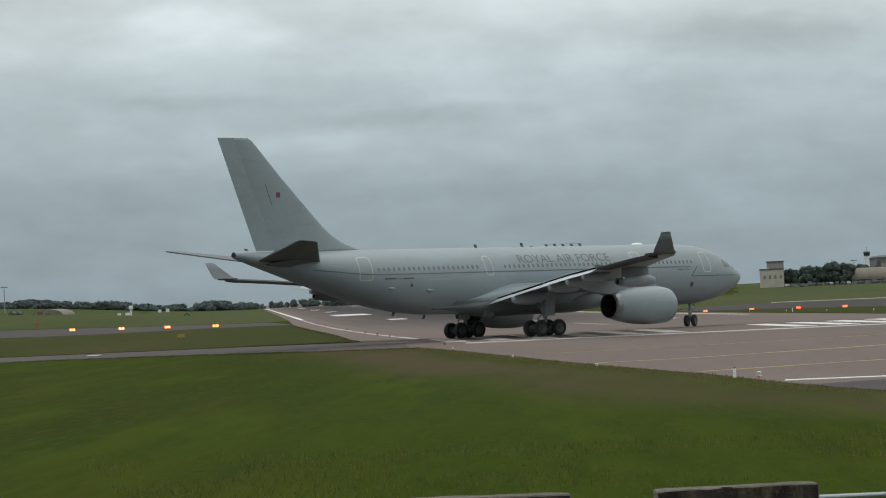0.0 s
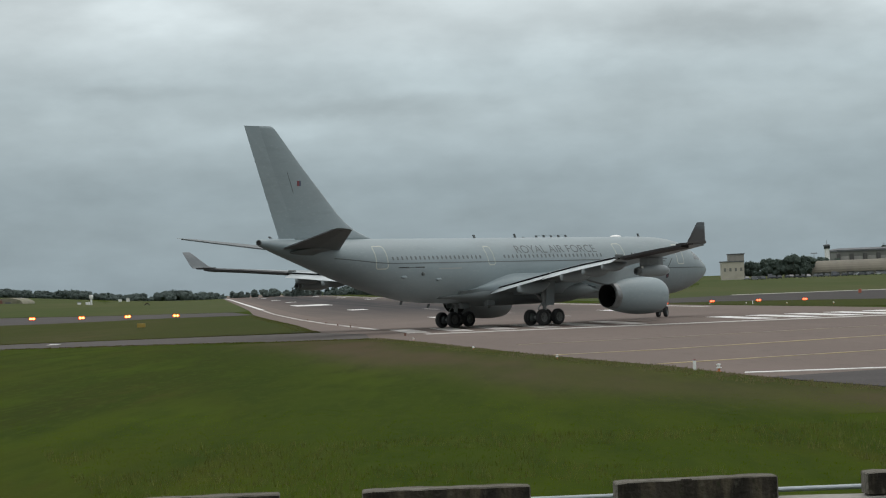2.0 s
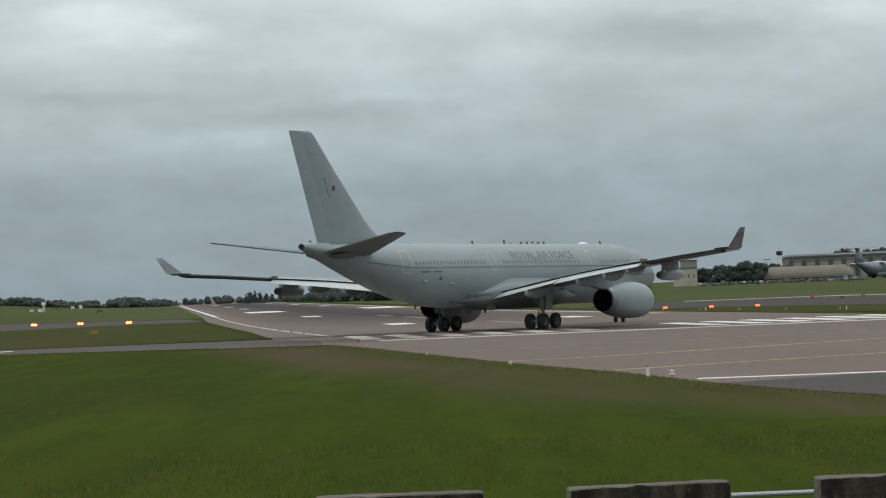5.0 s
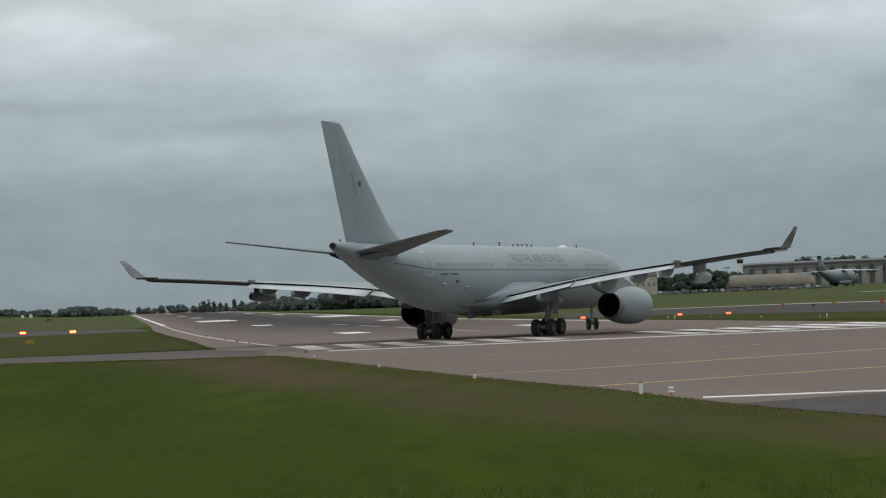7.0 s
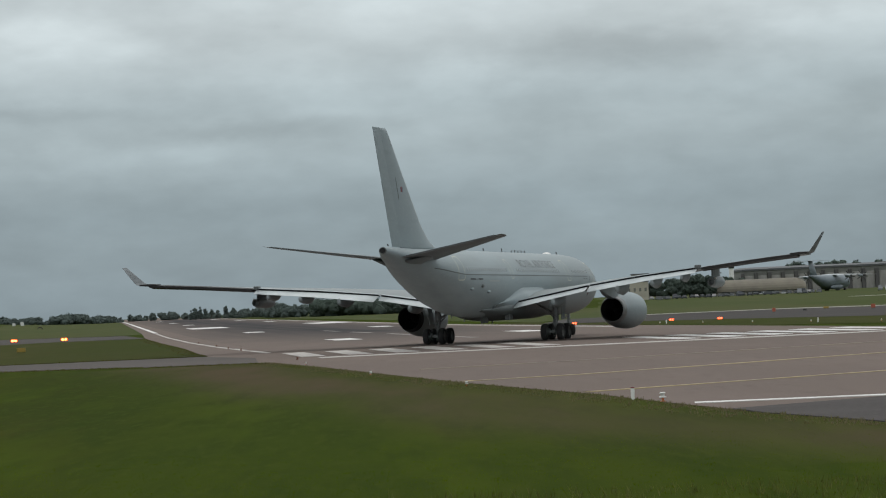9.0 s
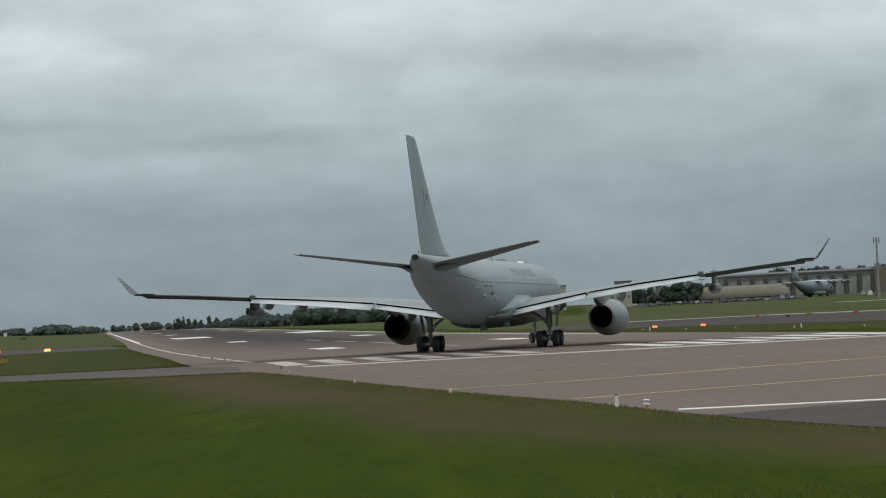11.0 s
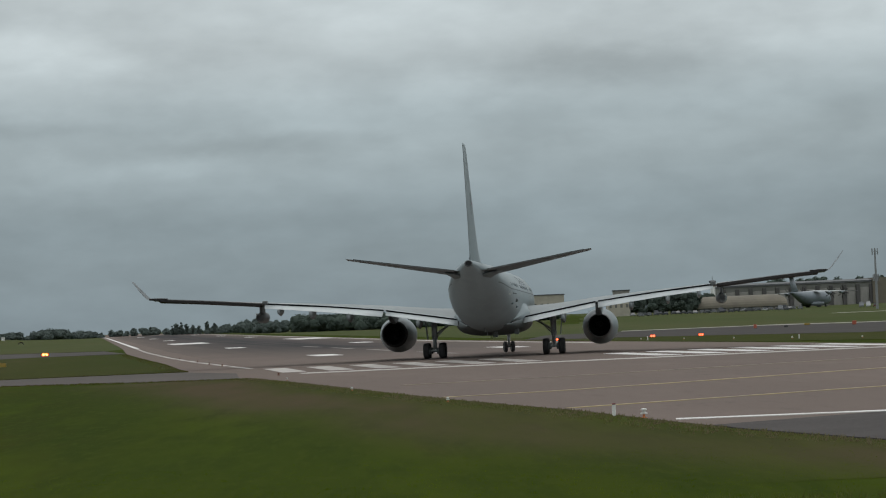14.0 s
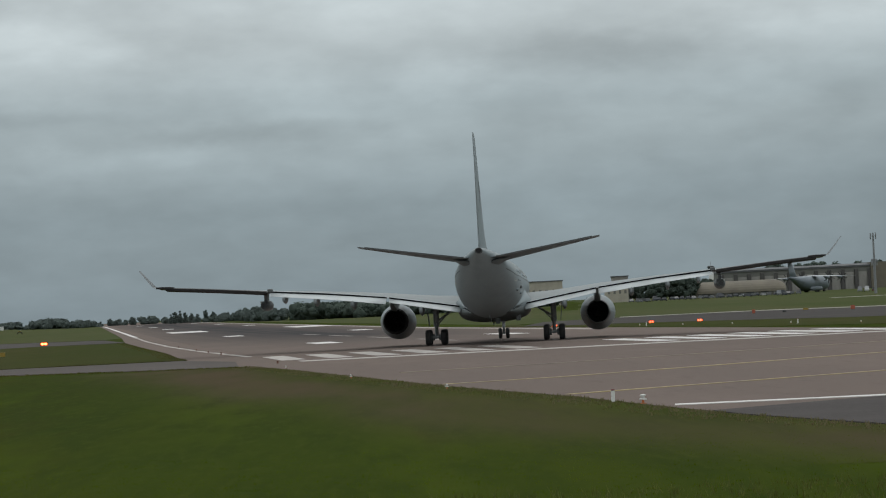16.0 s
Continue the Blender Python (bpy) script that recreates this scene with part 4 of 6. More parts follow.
        rings(bm, [[(side * x, 28.85 - a, mid + (z - 6.72) * f) for a, z in ((50.8 + g, 6.55), (53, 6.3), (55.0 - g, 6.75), (55.0 - g, 6.9), (53, 7.12), (50.8 + g, 6.95))]
                   for x, mid, f, g in ((0.9, 6.82, 1.0, 0), (1.45, 6.94, 0.75, 0.25), (2.0, 7.10, 0.36, 0.7), (2.3, 7.19, 0.1, 1.2))])
        part("tailplane_root", bm, PAINT_TAIL, plane, smooth=True)
    # fin, rudder and dorsal fillet
    bm, loops = bmesh.new(), []
    for z, le, te in ((7.7, 44.2, 53.5), (8.1, 45.3, 53.55), (8.6, 46.6, 53.75), (9.2, 47.6, 53.95), (9.9, 48.5, 54.2), (11.5, 50.1, 54.85), (14.0, 52.55, 55.85), (16.6, 54.95, 56.85), (17.0, 55.35, 56.98), (17.2, 55.75, 57.02)):
        loops.append([(p[2], p[1], z) for p in foil(le, te + 0.02, 0, 0, 0, 0.09 if z < 16.9 else 0.05, 10)])
    rings(bm, loops)
    part("fin", bm, PAINT, plane, smooth=True)
    bm, loops = bmesh.new(), []
    for z, le, te in ((8.06, 53.5, 55.3), (9.9, 54.22, 55.98), (14.0, 55.87, 57.45), (16.9, 56.97, 58.5), (17.2, 57.05, 58.6)):
        loops.append([(w, 28.85 - s, z) for s, w in ((le, 0.17 * (20 - z) / 11), (te, 0.015), (te, -0.015), (le, -0.17 * (20 - z) / 11))])
    rings(bm, loops)
    part("rudder", bm, PAINT, plane)
    bm = bmesh.new()
    rings(bm, [[(w, 28.85 - s - 0.35 * (z - 12.6), z) for s, w in ((53.9, 0.135), (53.94, 0.135), (53.94, 0.05), (53.9, 0.05))] for z in (11.75, 13.45)])
    part("fin_mark", bm, CHEAT, plane, "dark streak on the fin")
    bm = bmesh.new()
    box(bm, (0.08, 28.85 - 53.2, 12.35), (0.172, 28.85 - 52.98, 12.77))
    part("fin_flash", bm, RED, plane, "small dark red and blue fin flash")
    bm = bmesh.new()
    box(bm, (0.08, 28.85 - 52.98, 12.35), (0.170, 28.85 - 52.8, 12.77))
    part("fin_flash", bm, mat("blue_flash", (0.05, 0.055, 0.1), 0.5), plane)
    # painted lines, doors and windows of both sides
    for side in (1, -1):
        belt = strip(9.0, 51.0, 5.72, 5.80, 80, 1)
        for v in belt.verts:
            v.co.y += 0.6 * smoothstep(44.5, 52.5, v.co.x)
        part("cheat_line", on_skin(belt, side, 0.015), CHEAT, plane)
        for d0, d1, z0, z1 in ((45.5, 46.85, 5.28, 7.28), (32.55, 33.45, 5.45, 7.15), (14.9, 16.1, 5.3, 7.25), (6.25, 7.4, 5.2, 7.1)):
            part("door_outline", on_skin(door_outline(d0, d1, z0, z1), side, 0.016), OUTLINE, plane, "cream painted door outline")
        slant = strip(0, 0.13, 4.92, 5.80, 1, 8)
        for v in slant.verts:
            v.co.x += 8.95 - 0.85 * (v.co.y - 4.92) / 0.88
        part("cheat_line", on_skin(slant, side, 0.016), CHEAT, plane)
        part("cheat_line", on_skin(strip(1.4, 9.05, 4.86, 4.93, 20, 1), side, 0.015), CHEAT, plane)
        for s0, s1 in ((9.3, 9.9), (10.05, 10.7)):
            part("stencil_bar", on_skin(strip(s0, s1, 5.49, 5.57, 2, 1), side, 0.015), CHEAT, plane, "small dark stencil bar")
    pane = None
    for side in (1, -1):
        for a, b in ((34.3, 44.9), (18.3, 31.2), (8.8, 13.9)):
            for s in smooth_stations(a, b, 0.533):
                p = skin(s, 6.2, side, 0.004)
                if pane is None:
                    bm = bmesh.new()
                    turned(bm, (0, 0, 0), (1, 0, 0), [(0, 0.17), (0.004, 0.165)], 10)
                    bmesh.ops.scale(bm, vec=(1, 0.68, 1.1), verts=bm.verts)
                    ob = part("cabin_window", bm, WINDOW_GLASS, plane)
                    pane = ob.data
                else:
                    ob = new("cabin_window", pane)
                    ob.parent = plane
                ob.matrix_basis = Matrix.Translation(p) @ Matrix.Rotation(radians(-23 if side == 1 else 180 + 23), 4, "Y")
    lettering("ROYAL AIR FORCE", 29.4, 18.7, 6.48, LETTER, plane, 1)
    for s0, s1, z in ((44.4, 43.2, 5.40), (42.5, 41.4, 5.40)):
        part("slot_mark", on_skin(strip(s1, s0, z - 0.05, z + 0.05, 2, 1), 1, 0.015), SEAM, plane)
    part("slot_mark", on_skin(strip(42.6, 43.1, 5.36, 5.42, 2, 1), 1, 0.015), CHEAT, plane)
    part("stain", on_skin(strip(36.9, 39.7, 5.2, 5.32, 6, 1), 1, 0.012), mat("faint_mark", (0.27, 0.29, 0.285), 0.5), plane, "faint overpainted stencil")
    for r, out, name, paint in ((0.23, 0.014, "roundel", mat("dull_navy_paint", (0.045, 0.046, 0.062), 0.5)), (0.11, 0.02, "roundel_centre", mat("dull_red_paint", (0.11, 0.035, 0.04), 0.5))):
        bm = bmesh.new()
        bmesh.ops.create_circle(bm, cap_ends=True, cap_tris=True, radius=r, segments=20, matrix=Matrix.Translation((8.9, 4.15, 0)))
        part(name, on_skin(bm, 1, out), paint, plane, "small dark round marking" if r > 0.2 else "dull red centre")
    # cockpit panes
    for side in (1, -1):
        for s0, s1, z0, z1 in ((2.5, 3.2, 5.62, 6.28), (3.27, 4.05, 5.66, 6.40), (1.8, 2.43, 5.46, 5.98)):
            part("cockpit_pane", on_skin(strip(s0, s1, z0, z1, 3, 3), side, 0.012), GLASS, plane, "dark cockpit window")
    # fittings on the skin
    for s, z in ((43.6, 4.6), (39.6, 4.35)):
        bm = bmesh.new()
        p = skin(s, z, 1, 0.0)
        pod_body(bm, p + Vector((0, 0.35, 0)), [(0, 0.02), (0.2, 0.12), (0.5, 0.14), (0.75, 0.05)], n=12)
        part("skin_blister", bm, PAINT, plane, smooth=True)
    bm = bmesh.new()
    turned(bm, skin(41.6, 4.85, 1, -0.02), (1, 0, -0.2), [(0, 0.16), (0.15, 0.13), (0.2, 0.05)], 14)
    part("side_light", bm, PAINT_DARK, plane)
    # aerials along the roof
    for s, h, lean in ((32.05, 0.36, 0.22), (26.75, 0.42, 0.25), (25.7, 0.14, 0.1), (23.9, 0.26, 0.2), (22.9, 0.3, 0.2), (21.9, 0.26, 0.2), (20.9, 0.28, 0.2), (19.9, 0.3, 0.2), (9.6, 0.36, 0.22)):
        bm = bmesh.new()
        rings(bm, [[(w, 28.85 - s - dy + a, 7.84 + tilt(s) + z) for a, w in ((0.14, 0.0), (0.0, 0.03), (-0.18, 0.0), (0.0, -0.03))] for z, dy in ((-0.1, 0), (h, lean))])
        part("blade_aerial", bm, PAINT_DARK, plane)
    bm = bmesh.new()
    tube(bm, (0, 28.85 - 24.1, 8.1 + tilt(24)), (0, 28.85 - 20.0, 8.13 + tilt(20)), 0.012, n=6)
    part("aerial_wire", bm, PAINT_DARK, plane)
    bm = bmesh.new()
    rings(bm, [[(0.42 * w * math.cos(2 * math.pi * i / 14), 28.85 - 12.3 - 1.5 * d, 7.60 + max(0, 0.26 * w * math.sin(2 * math.pi * i / 14))) for i in range(14)] for d, w in ((0, 0.1), (0.2, 0.8), (0.5, 1.0), (0.8, 0.8), (1.0, 0.1))])
    part("antenna_dome", bm, LINER, plane, "white antenna blister", smooth=True)
    for s, z in ((56.2, 8.1), (41.5, 2.6), (38.2, 2.25), (33.4, 1.95), (30.5, 1.95)):
        bm = bmesh.new()
        dz = 0.16 if z > 5 else -0.34
        rings(bm, [[(w, 28.85 - s - dy + a, z + t) for a, w in ((0.16, 0.0), (0.0, 0.04), (-0.16, 0.0), (0.0, -0.04))] for t, dy in ((0, 0), (dz, 0.15))])
        part("drain_mast", bm, PAINT_DARK, plane)
    # nose gear
    nose = new("nose_gear")
    nose.parent, nose.location = plane, (0, 22.18, 0)
    bm = bmesh.new()
    turned(bm, (0, 0, 0.52), (0, 0, 1), [(0, 0.10), (0.6, 0.11), (0.62, 0.16), (2.1, 0.17)], 14)
    tube(bm, (-0.36, 0, 0.52), (0.36, 0, 0.52), 0.08)
    part("leg", bm, LEG, nose)
    bm = bmesh.new()
    tube(bm, (0, -0.05, 0.8), (0, -0.4, 1.15), 0.04)
    tube(bm, (0, -0.4, 1.15), (0, -0.1, 1.5), 0.04)
    part("torque_link", bm, LEG, nose)
    bm = bmesh.new()
    turned(bm, (-0.18, 0.16, 1.75), (0, 1, 0), [(0, 0.05), (0.1, 0.12), (0.12, 0.10)], 12)
    turned(bm, (0.18, 0.16, 1.75), (0, 1, 0), [(0, 0.05), (0.1, 0.12), (0.12, 0.10)], 12)
    part("taxi_lamp", bm, LINER, nose)
    wheels_n = [wheel("wheel", (dx, 0, 0.53), 0.53, 0.36, nose) for dx in (-0.36, 0.36)]
    bm = bmesh.new()
    tube(bm, (0, 22.9, 2.35), (0, 22.35, 1.45), 0.07)
    part("drag_brace", bm, LEG, plane)
    wheels_m = []
    for side in (1, -1):
        wheels_m += main_gear(plane, side)[1]
    return plane, nose, wheels_m, wheels_n


tanker, nose_gear, main_wheels, nose_wheels = build_plane()


# ---- small things on the airfield ----
WHITE = mat("white_enamel", (0.74, 0.74, 0.72), 0.4, vary=[(6.0, (0.58, 0.57, 0.54), 0.5, 0.75, 4, ONE)])
ORANGE = mat("orange_enamel", (0.55, 0.17, 0.05), 0.5, vary=[(6.0, (0.40, 0.13, 0.05), 0.5, 0.75, 4, ONE)])
RUSTY = mat("dull_red_paint", (0.16, 0.07, 0.045), 0.6)
YELLOW = mat("yellow_sign_paint", (0.28, 0.19, 0.03), 0.5)
BLACK = mat("black_paint", (0.02, 0.02, 0.02), 0.5)
GALV = mat("galvanised_steel", (0.30, 0.33, 0.35), 0.4, 0.5, vary=[(8.0, (0.33, 0.36, 0.38), 0.45, 0.7, 4, ONE)])
SIGN_RED = mat("dull_sign_red", (0.35, 0.085, 0.045), 0.55)
AMBER = mat("amber_lamp", (0.9, 0.3, 0.05), 0.3, glow=((1.0, 0.52, 0.13), 5.0))
# Emitting ring that imitates the red halo seen round a bright lamp.
LAMP_HALO = mat("lamp_halo_glow", (0.7, 0.12, 0.02), 0.3, glow=((1.0, 0.085, 0.012), 1.6))
RED_LAMP = mat("red_amber_lamp", (0.9, 0.15, 0.05), 0.3, glow=((1.0, 0.15, 0.08), 4.0))
TIMBER = mat("weathered_timber", (0.046, 0.039, 0.031), 0.9, vary=[
    (3.0, (0.022, 0.019, 0.016), 0.42, 0.6, 6, (1.2, 1, 0.3)), (4.0, (0.085, 0.070, 0.050), 0.52, 0.68, 6, (1.2, 1, 0.25)), (16.0, (0.075, 0.068, 0.055), 0.58, 0.74, 5, (1, 1, 0.3)), (9.0, (0.03, 0.034, 0.018), 0.58, 0.72, 4, ONE)], bump=(22.0, 1.0, 0.03), spec=0.12)
TIMBER_TOP = mat("pale_timber", (0.17, 0.158, 0.135), 0.9, vary=[
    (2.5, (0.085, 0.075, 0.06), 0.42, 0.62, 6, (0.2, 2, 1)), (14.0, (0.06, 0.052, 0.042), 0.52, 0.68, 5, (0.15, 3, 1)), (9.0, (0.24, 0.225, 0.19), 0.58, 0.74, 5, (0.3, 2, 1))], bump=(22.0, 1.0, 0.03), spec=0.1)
CONCRETE = mat("stained_concrete", (0.26, 0.245, 0.22), 0.9, vary=[(1.5, (0.15, 0.14, 0.125), 0.42, 0.7, 6, (0.5, 1, 1)), (20.0, (0.32, 0.31, 0.28), 0.5, 0.75, 4, ONE)], bump=(25.0, 0.6, 0.01))


def here(x, y, turn=0, dz=0.0):
    return pose(x, y, gz(x, y) + dz, 0, 0, turn)


def edge_light(x, y, k=1.0, dz=0.03):
    """Elevated airfield light: frangible stem, orange body, white glass dome."""
    ob = thing("edge_light", "small orange and white airfield edge light", "airfield light", "edge lights", here(x, y, 0, dz))
    bm = bmesh.new()
    turned(bm, (0, 0, 0), (0, 0, 1), [(0, 0.13 * k), (0.02 * k, 0.13 * k), (0.03 * k, 0.05 * k), (0.14 * k, 0.05 * k)], 14)
    part("stem", bm, ORANGE, ob)
    bm = bmesh.new()
    turned(bm, (0, 0, 0.14 * k), (0, 0, 1), [(0, 0.06 * k), (0.02 * k, 0.15 * k), (0.06 * k, 0.15 * k), (0.07 * k, 0.10 * k)], 16)
    part("collar", bm, WHITE, ob, smooth=False)
    bm = bmesh.new()
    turned(bm, (0, 0, 0.21 * k), (0, 0, 1), [(0, 0.08 * k), (0.10 * k, 0.08 * k), (0.11 * k, 0.13 * k), (0.15 * k, 0.11 * k), (0.17 * k, 0.02 * k)], 16)
    part("dome", bm, WHITE, ob, "white glass dome", smooth=True)
    return ob


def marker_post(x, y, h=0.42, dz=0.03):
    ob = thing("marker_post", "slim white marker post with a red cap", "marker post", "", here(x, y, 0, dz))
    part("post", bevelled((-0.06, -0.04, 0), (0.06, 0.04, h * 0.9), 0.012), WHITE, ob)
    part("cap", bevelled((-0.062, -0.042, h * 0.9), (0.062, 0.042, h), 0.012), RED, ob)
    return ob


def short_post(x, y, h=0.4):
    ob = thing("short_post", "short dark reddish stub post beside the runway", "marker post", "stub posts", here(x, y, 0, 0.03))
    bm = bmesh.new()
    turned(bm, (0, 0, 0), (0, 0, 1), [(0, 0.10), (0.04, 0.10), (0.05, 0.06), (h * 0.7, 0.06)], 10)
    part("post", bm, RUSTY, ob)
    bm = bmesh.new()
    turned(bm, (0, 0, h * 0.7), (0, 0, 1), [(0, 0.085), (h * 0.25, 0.085), (h * 0.3, 0.04)], 10)
    part("cap", bm, RUSTY, ob)
    return ob


def guard_light(x, y, lamp, turn=0, k=0.9):
    """Twin flashing guard light: dark board on two legs, two glowing lamps with hoods."""
    ob = thing("guard_light", "twin runway guard light with two glowing amber lamps", "airfield light", "guard lights", here(x, y, turn, 0.0) @ Matrix.Diagonal((k, k, k * 0.75, 1)))
    part("board", bevelled((-0.62, 0, 0.16), (0.62, 0.12, 0.72), 0.04), BLACK, ob)
    for sx in (-1, 1):
        bm = bmesh.new()
        tube(bm, (sx * 0.4, 0.06, -0.02), (sx * 0.4, 0.06, 0.2), 0.04)
        part("leg", bm, ORANGE, ob)
        bm = bmesh.new()
        turned(bm, (sx * 0.24, 0.0, 0.44), (0, -1, 0), [(0, 0.21), (0.05, 0.20), (0.09, 0.14), (0.11, 0.02)], 16)
        part("lamp", bm, lamp, ob, "glowing lamp lens", smooth=True)
        bm = bmesh.new()
        rings(bm, [ring((sx * 0.24, -d, 0.44), (0, 1, 0), r, 16) for d, r in ((0.01, 0.34), (0.05, 0.33), (0.05, 0.2), (0.01, 0.2))], False, False)
        part("halo_ring", bm, LAMP_HALO, ob, "glowing red ring imitating the lamp's halo")
        bm = bmesh.new()
        rings(bm, [[(sx * 0.24 + r * math.cos(a), -d, 0.44 + r * math.sin(a)) for a in [math.pi * i / 10 for i in range(11)]] for d, r in ((0, 0.23), (0.2, 0.235), (0.2, 0.225), (0, 0.22))], False, False, closed=False)
        part("hood", bm, BLACK, ob)
    return ob


def board_sign(x, y, w, h, face, label, turn=0):
    """A low airfield sign board on feet."""
    ob = thing("airfield_sign", label, "sign", "", here(x, y, turn, 0.0))
    part("panel", bevelled((-w / 2, 0, 0.14), (w / 2, 0.18, 0.14 + h), 0.03), face, ob)
    for sx in (-0.35, 0.35):
        bm = bmesh.new()
        tube(bm, (sx * w, 0.09, -0.02), (sx * w, 0.09, 0.2), 0.04)
        part("foot", bm, BLACK, ob)
    return ob


def arch_marker(x, y):
    """A low dark arch standing open on the grass, with a faded amber crown."""
    ob = thing("arch_marker", "low dark arched marker frame on the far grass", "marker", "", here(x, y, 8, 0.0))
    bm = bmesh.new()
    arc = [math.pi * i / 12 for i in range(13)]
    rings(bm, [[(r * math.cos(a), d, r * 0.98 * math.sin(a)) for d, r in ((0, 0.66), (0, 0.98), (0.5, 0.98), (0.5, 0.66))] for a in arc])
    part("arch", bm, BLACK, ob)
    bm = bmesh.new()
    rings(bm, [[(r * math.cos(a), d, r * 0.98 * math.sin(a)) for d, r in ((-0.02, 0.98), (-0.02, 1.08), (0.52, 1.08), (0.52, 0.98))] for a in arc[4:9]])
    part("crown", bm, YELLOW, ob, "faded amber crown of the arch")
    return ob


edge_light(7.97, 82.7, 0.8)
marker_post(7.22, 85.1)
for x, y, k in ((2.25, 107.5, 0.55), (-2.1, 133, 0.5), (-6.75, 166, 0.45)):
    edge_light(x, y, k)
for x, y in ((-26.5, 325), (-21.3, 285), (-18.4, 262), (-16.0, 245), (-8.1, 185)):
    short_post(x, y, 0.2)
for x, y in ((27.0, 331), (30.5, 315.7), (34.1, 301.2), (37.8, 285.3), (41.6, 268.1), (45.6, 250)):
    edge_light(x, y, 0.6)
marker_post(31.0, 312.6, 0.5)
marker_post(41.9, 265.4, 0.5)
for x, y in ((-93.1, 488), (-82.4, 482), (-73.0, 479), (-62.3, 468)):
    guard_light(x, y, AMBER, 8, 1.15)
for x, y in ((22.6, 355), (29.3, 356), (34.9, 345), (40.3, 336)):
    guard_light(x, y, RED_LAMP, -8, 0.62)
board_sign(-46.6, 311, 1.05, 0.5, YELLOW, "low yellow airfield sign board on the grass", 8)
board_sign(69.3, 430, 0.9, 0.32, YELLOW, "low faded yellow airfield sign board", -8)
board_sign(57.8, 410, 0.5, 0.6, SIGN_RED, "low red and white airfield sign board", -8)
board_sign(71.8, 400, 0.65, 0.6, SIGN_RED, "red airfield sign board on short feet", -8)
board_sign(62.7, 410, 0.6, 0.25, BLACK, "low black airfield marker board", -8)
arch_marker(-128, 900)
board_sign(-116.6, 572, 0.6, 0.95, SIGN_RED, "orange and white marker board beside the taxiway", 8)
bm = bmesh.new()
box(bm, (-0.45, -1.25, 0.05), (0.45, 1.25, 0.075))
painted = part("taxi_bar", bm, WHITE_PAINT, None)
painted.matrix_basis = here(-39.5, 207.1)
tagged(painted, "white bar painted on the grey taxiway", "road marking", kind="structure")


# ---- the barrier by the viewer ----
def timber_block(x, y, length, h, turn, seed):
    """A weathered sleeper with worn edges and split ends."""
    rnd = random.Random(seed)
    bm = bevelled((-length / 2, -0.16, 0), (length / 2, 0.16, h), 0.012, 1)
    bmesh.ops.subdivide_edges(bm, edges=[e for e in bm.edges if abs(e.verts[0].co.x - e.verts[1].co.x) > 0.5], cuts=14, use_grid_fill=True)
    for v in bm.verts:
        n = noise.noise(Vector((v.co.x * 3 + seed, v.co.y * 6, v.co.z * 8)))
        v.co += Vector((0, n * 0.014 + 0.008 * noise.noise(v.co * 14), n * 0.006 + 0.007 * noise.noise(v.co * 11) - (0.006 if v.co.z > h * 0.8 and abs(v.co.x) > length * 0.45 else 0)))
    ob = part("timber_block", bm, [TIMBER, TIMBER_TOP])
    # upward and end faces take the paler timber
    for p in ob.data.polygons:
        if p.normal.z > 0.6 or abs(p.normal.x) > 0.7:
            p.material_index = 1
    ob.matrix_basis = pose(x, y, 0, 0, 0, turn)
    return tagged(ob, "dark weathered timber block with a split grey top", "timber block", "barrier blocks")


BARRIER_Y = 7.3


def wall_point(az, dist=22.3):
    return dist * math.tan(radians(-az)) - 0.10, BARRIER_Y


BASE_Z = 1.58
bm = bevelled((-7.5, -0.22, -1.1), (8.5, 0.22, 0.0), 0.025)
bmesh.ops.subdivide_edges(bm, edges=[e for e in bm.edges if abs(e.verts[0].co.x - e.verts[1].co.x) > 3], cuts=60, use_grid_fill=True)
for v in bm.verts:
    v.co.z += 0.010 * noise.noise(v.co * 2.5)
    v.co.y += 0.012 * noise.noise(v.co * 3.1 + Vector((4, 0, 0)))
ledge = part("barrier_wall", bm, CONCRETE)
ledge.matrix_basis = pose(0, BARRIER_Y, BASE_Z)
tagged(ledge, "low stained concrete barrier wall carrying timber blocks", "wall", kind="structure")
for i, (az, ln) in enumerate(((13.2, 1.5), (7.3, 1.52), (1.4, 1.56), (-4.53, 1.5), (-10.35, 1.5), (-16.2, 1.5))):
    x, y = wall_point(az)
    ob = timber_block(x, y, ln, 0.215, 0.0, 3.7 * i)
    ob.matrix_basis = pose(x, y, BASE_Z + 0.004, 0, -0.25 if i % 2 else 0.3, 3.5 if i % 2 else 2.0)
rail = thing("guard_rail", "galvanised tubular guard rail on short posts", "railing", "", pose(-0.14, 9.7, 0.25))
bm = bmesh.new()
tube(bm, (-9, 0, 1.18), (12, 0, 1.235), 0.027, n=12)
part("top_tube", bm, GALV, rail)
bm = bmesh.new()
box(bm, (-9, 0.1, 0.88), (12, 0.14, 1.08))
part("flat_rail", bm, GALV, rail, "pale flat lower rail")
for i in range(11):
    x = -8.4 + 2.0 * i + 0.45
    bm = bmesh.new()
    tube(bm, (x, 0.04, gz(x, 9.7) - 0.2), (x, 0.04, 1.2), 0.028, n=8)
    part("post", bm, GALV, rail)


# ---- far things ----
# Leaf base is greyed and lightened to include some distance haze.
LEAF = mat("foliage", (0.122, 0.156, 0.134), 0.95, vary=[(0.08, (0.104, 0.136, 0.114), 0.4, 0.65, 3, ONE), (0.9, (0.116, 0.142, 0.118), 0.5, 0.75, 4, ONE)], spec=0.02)


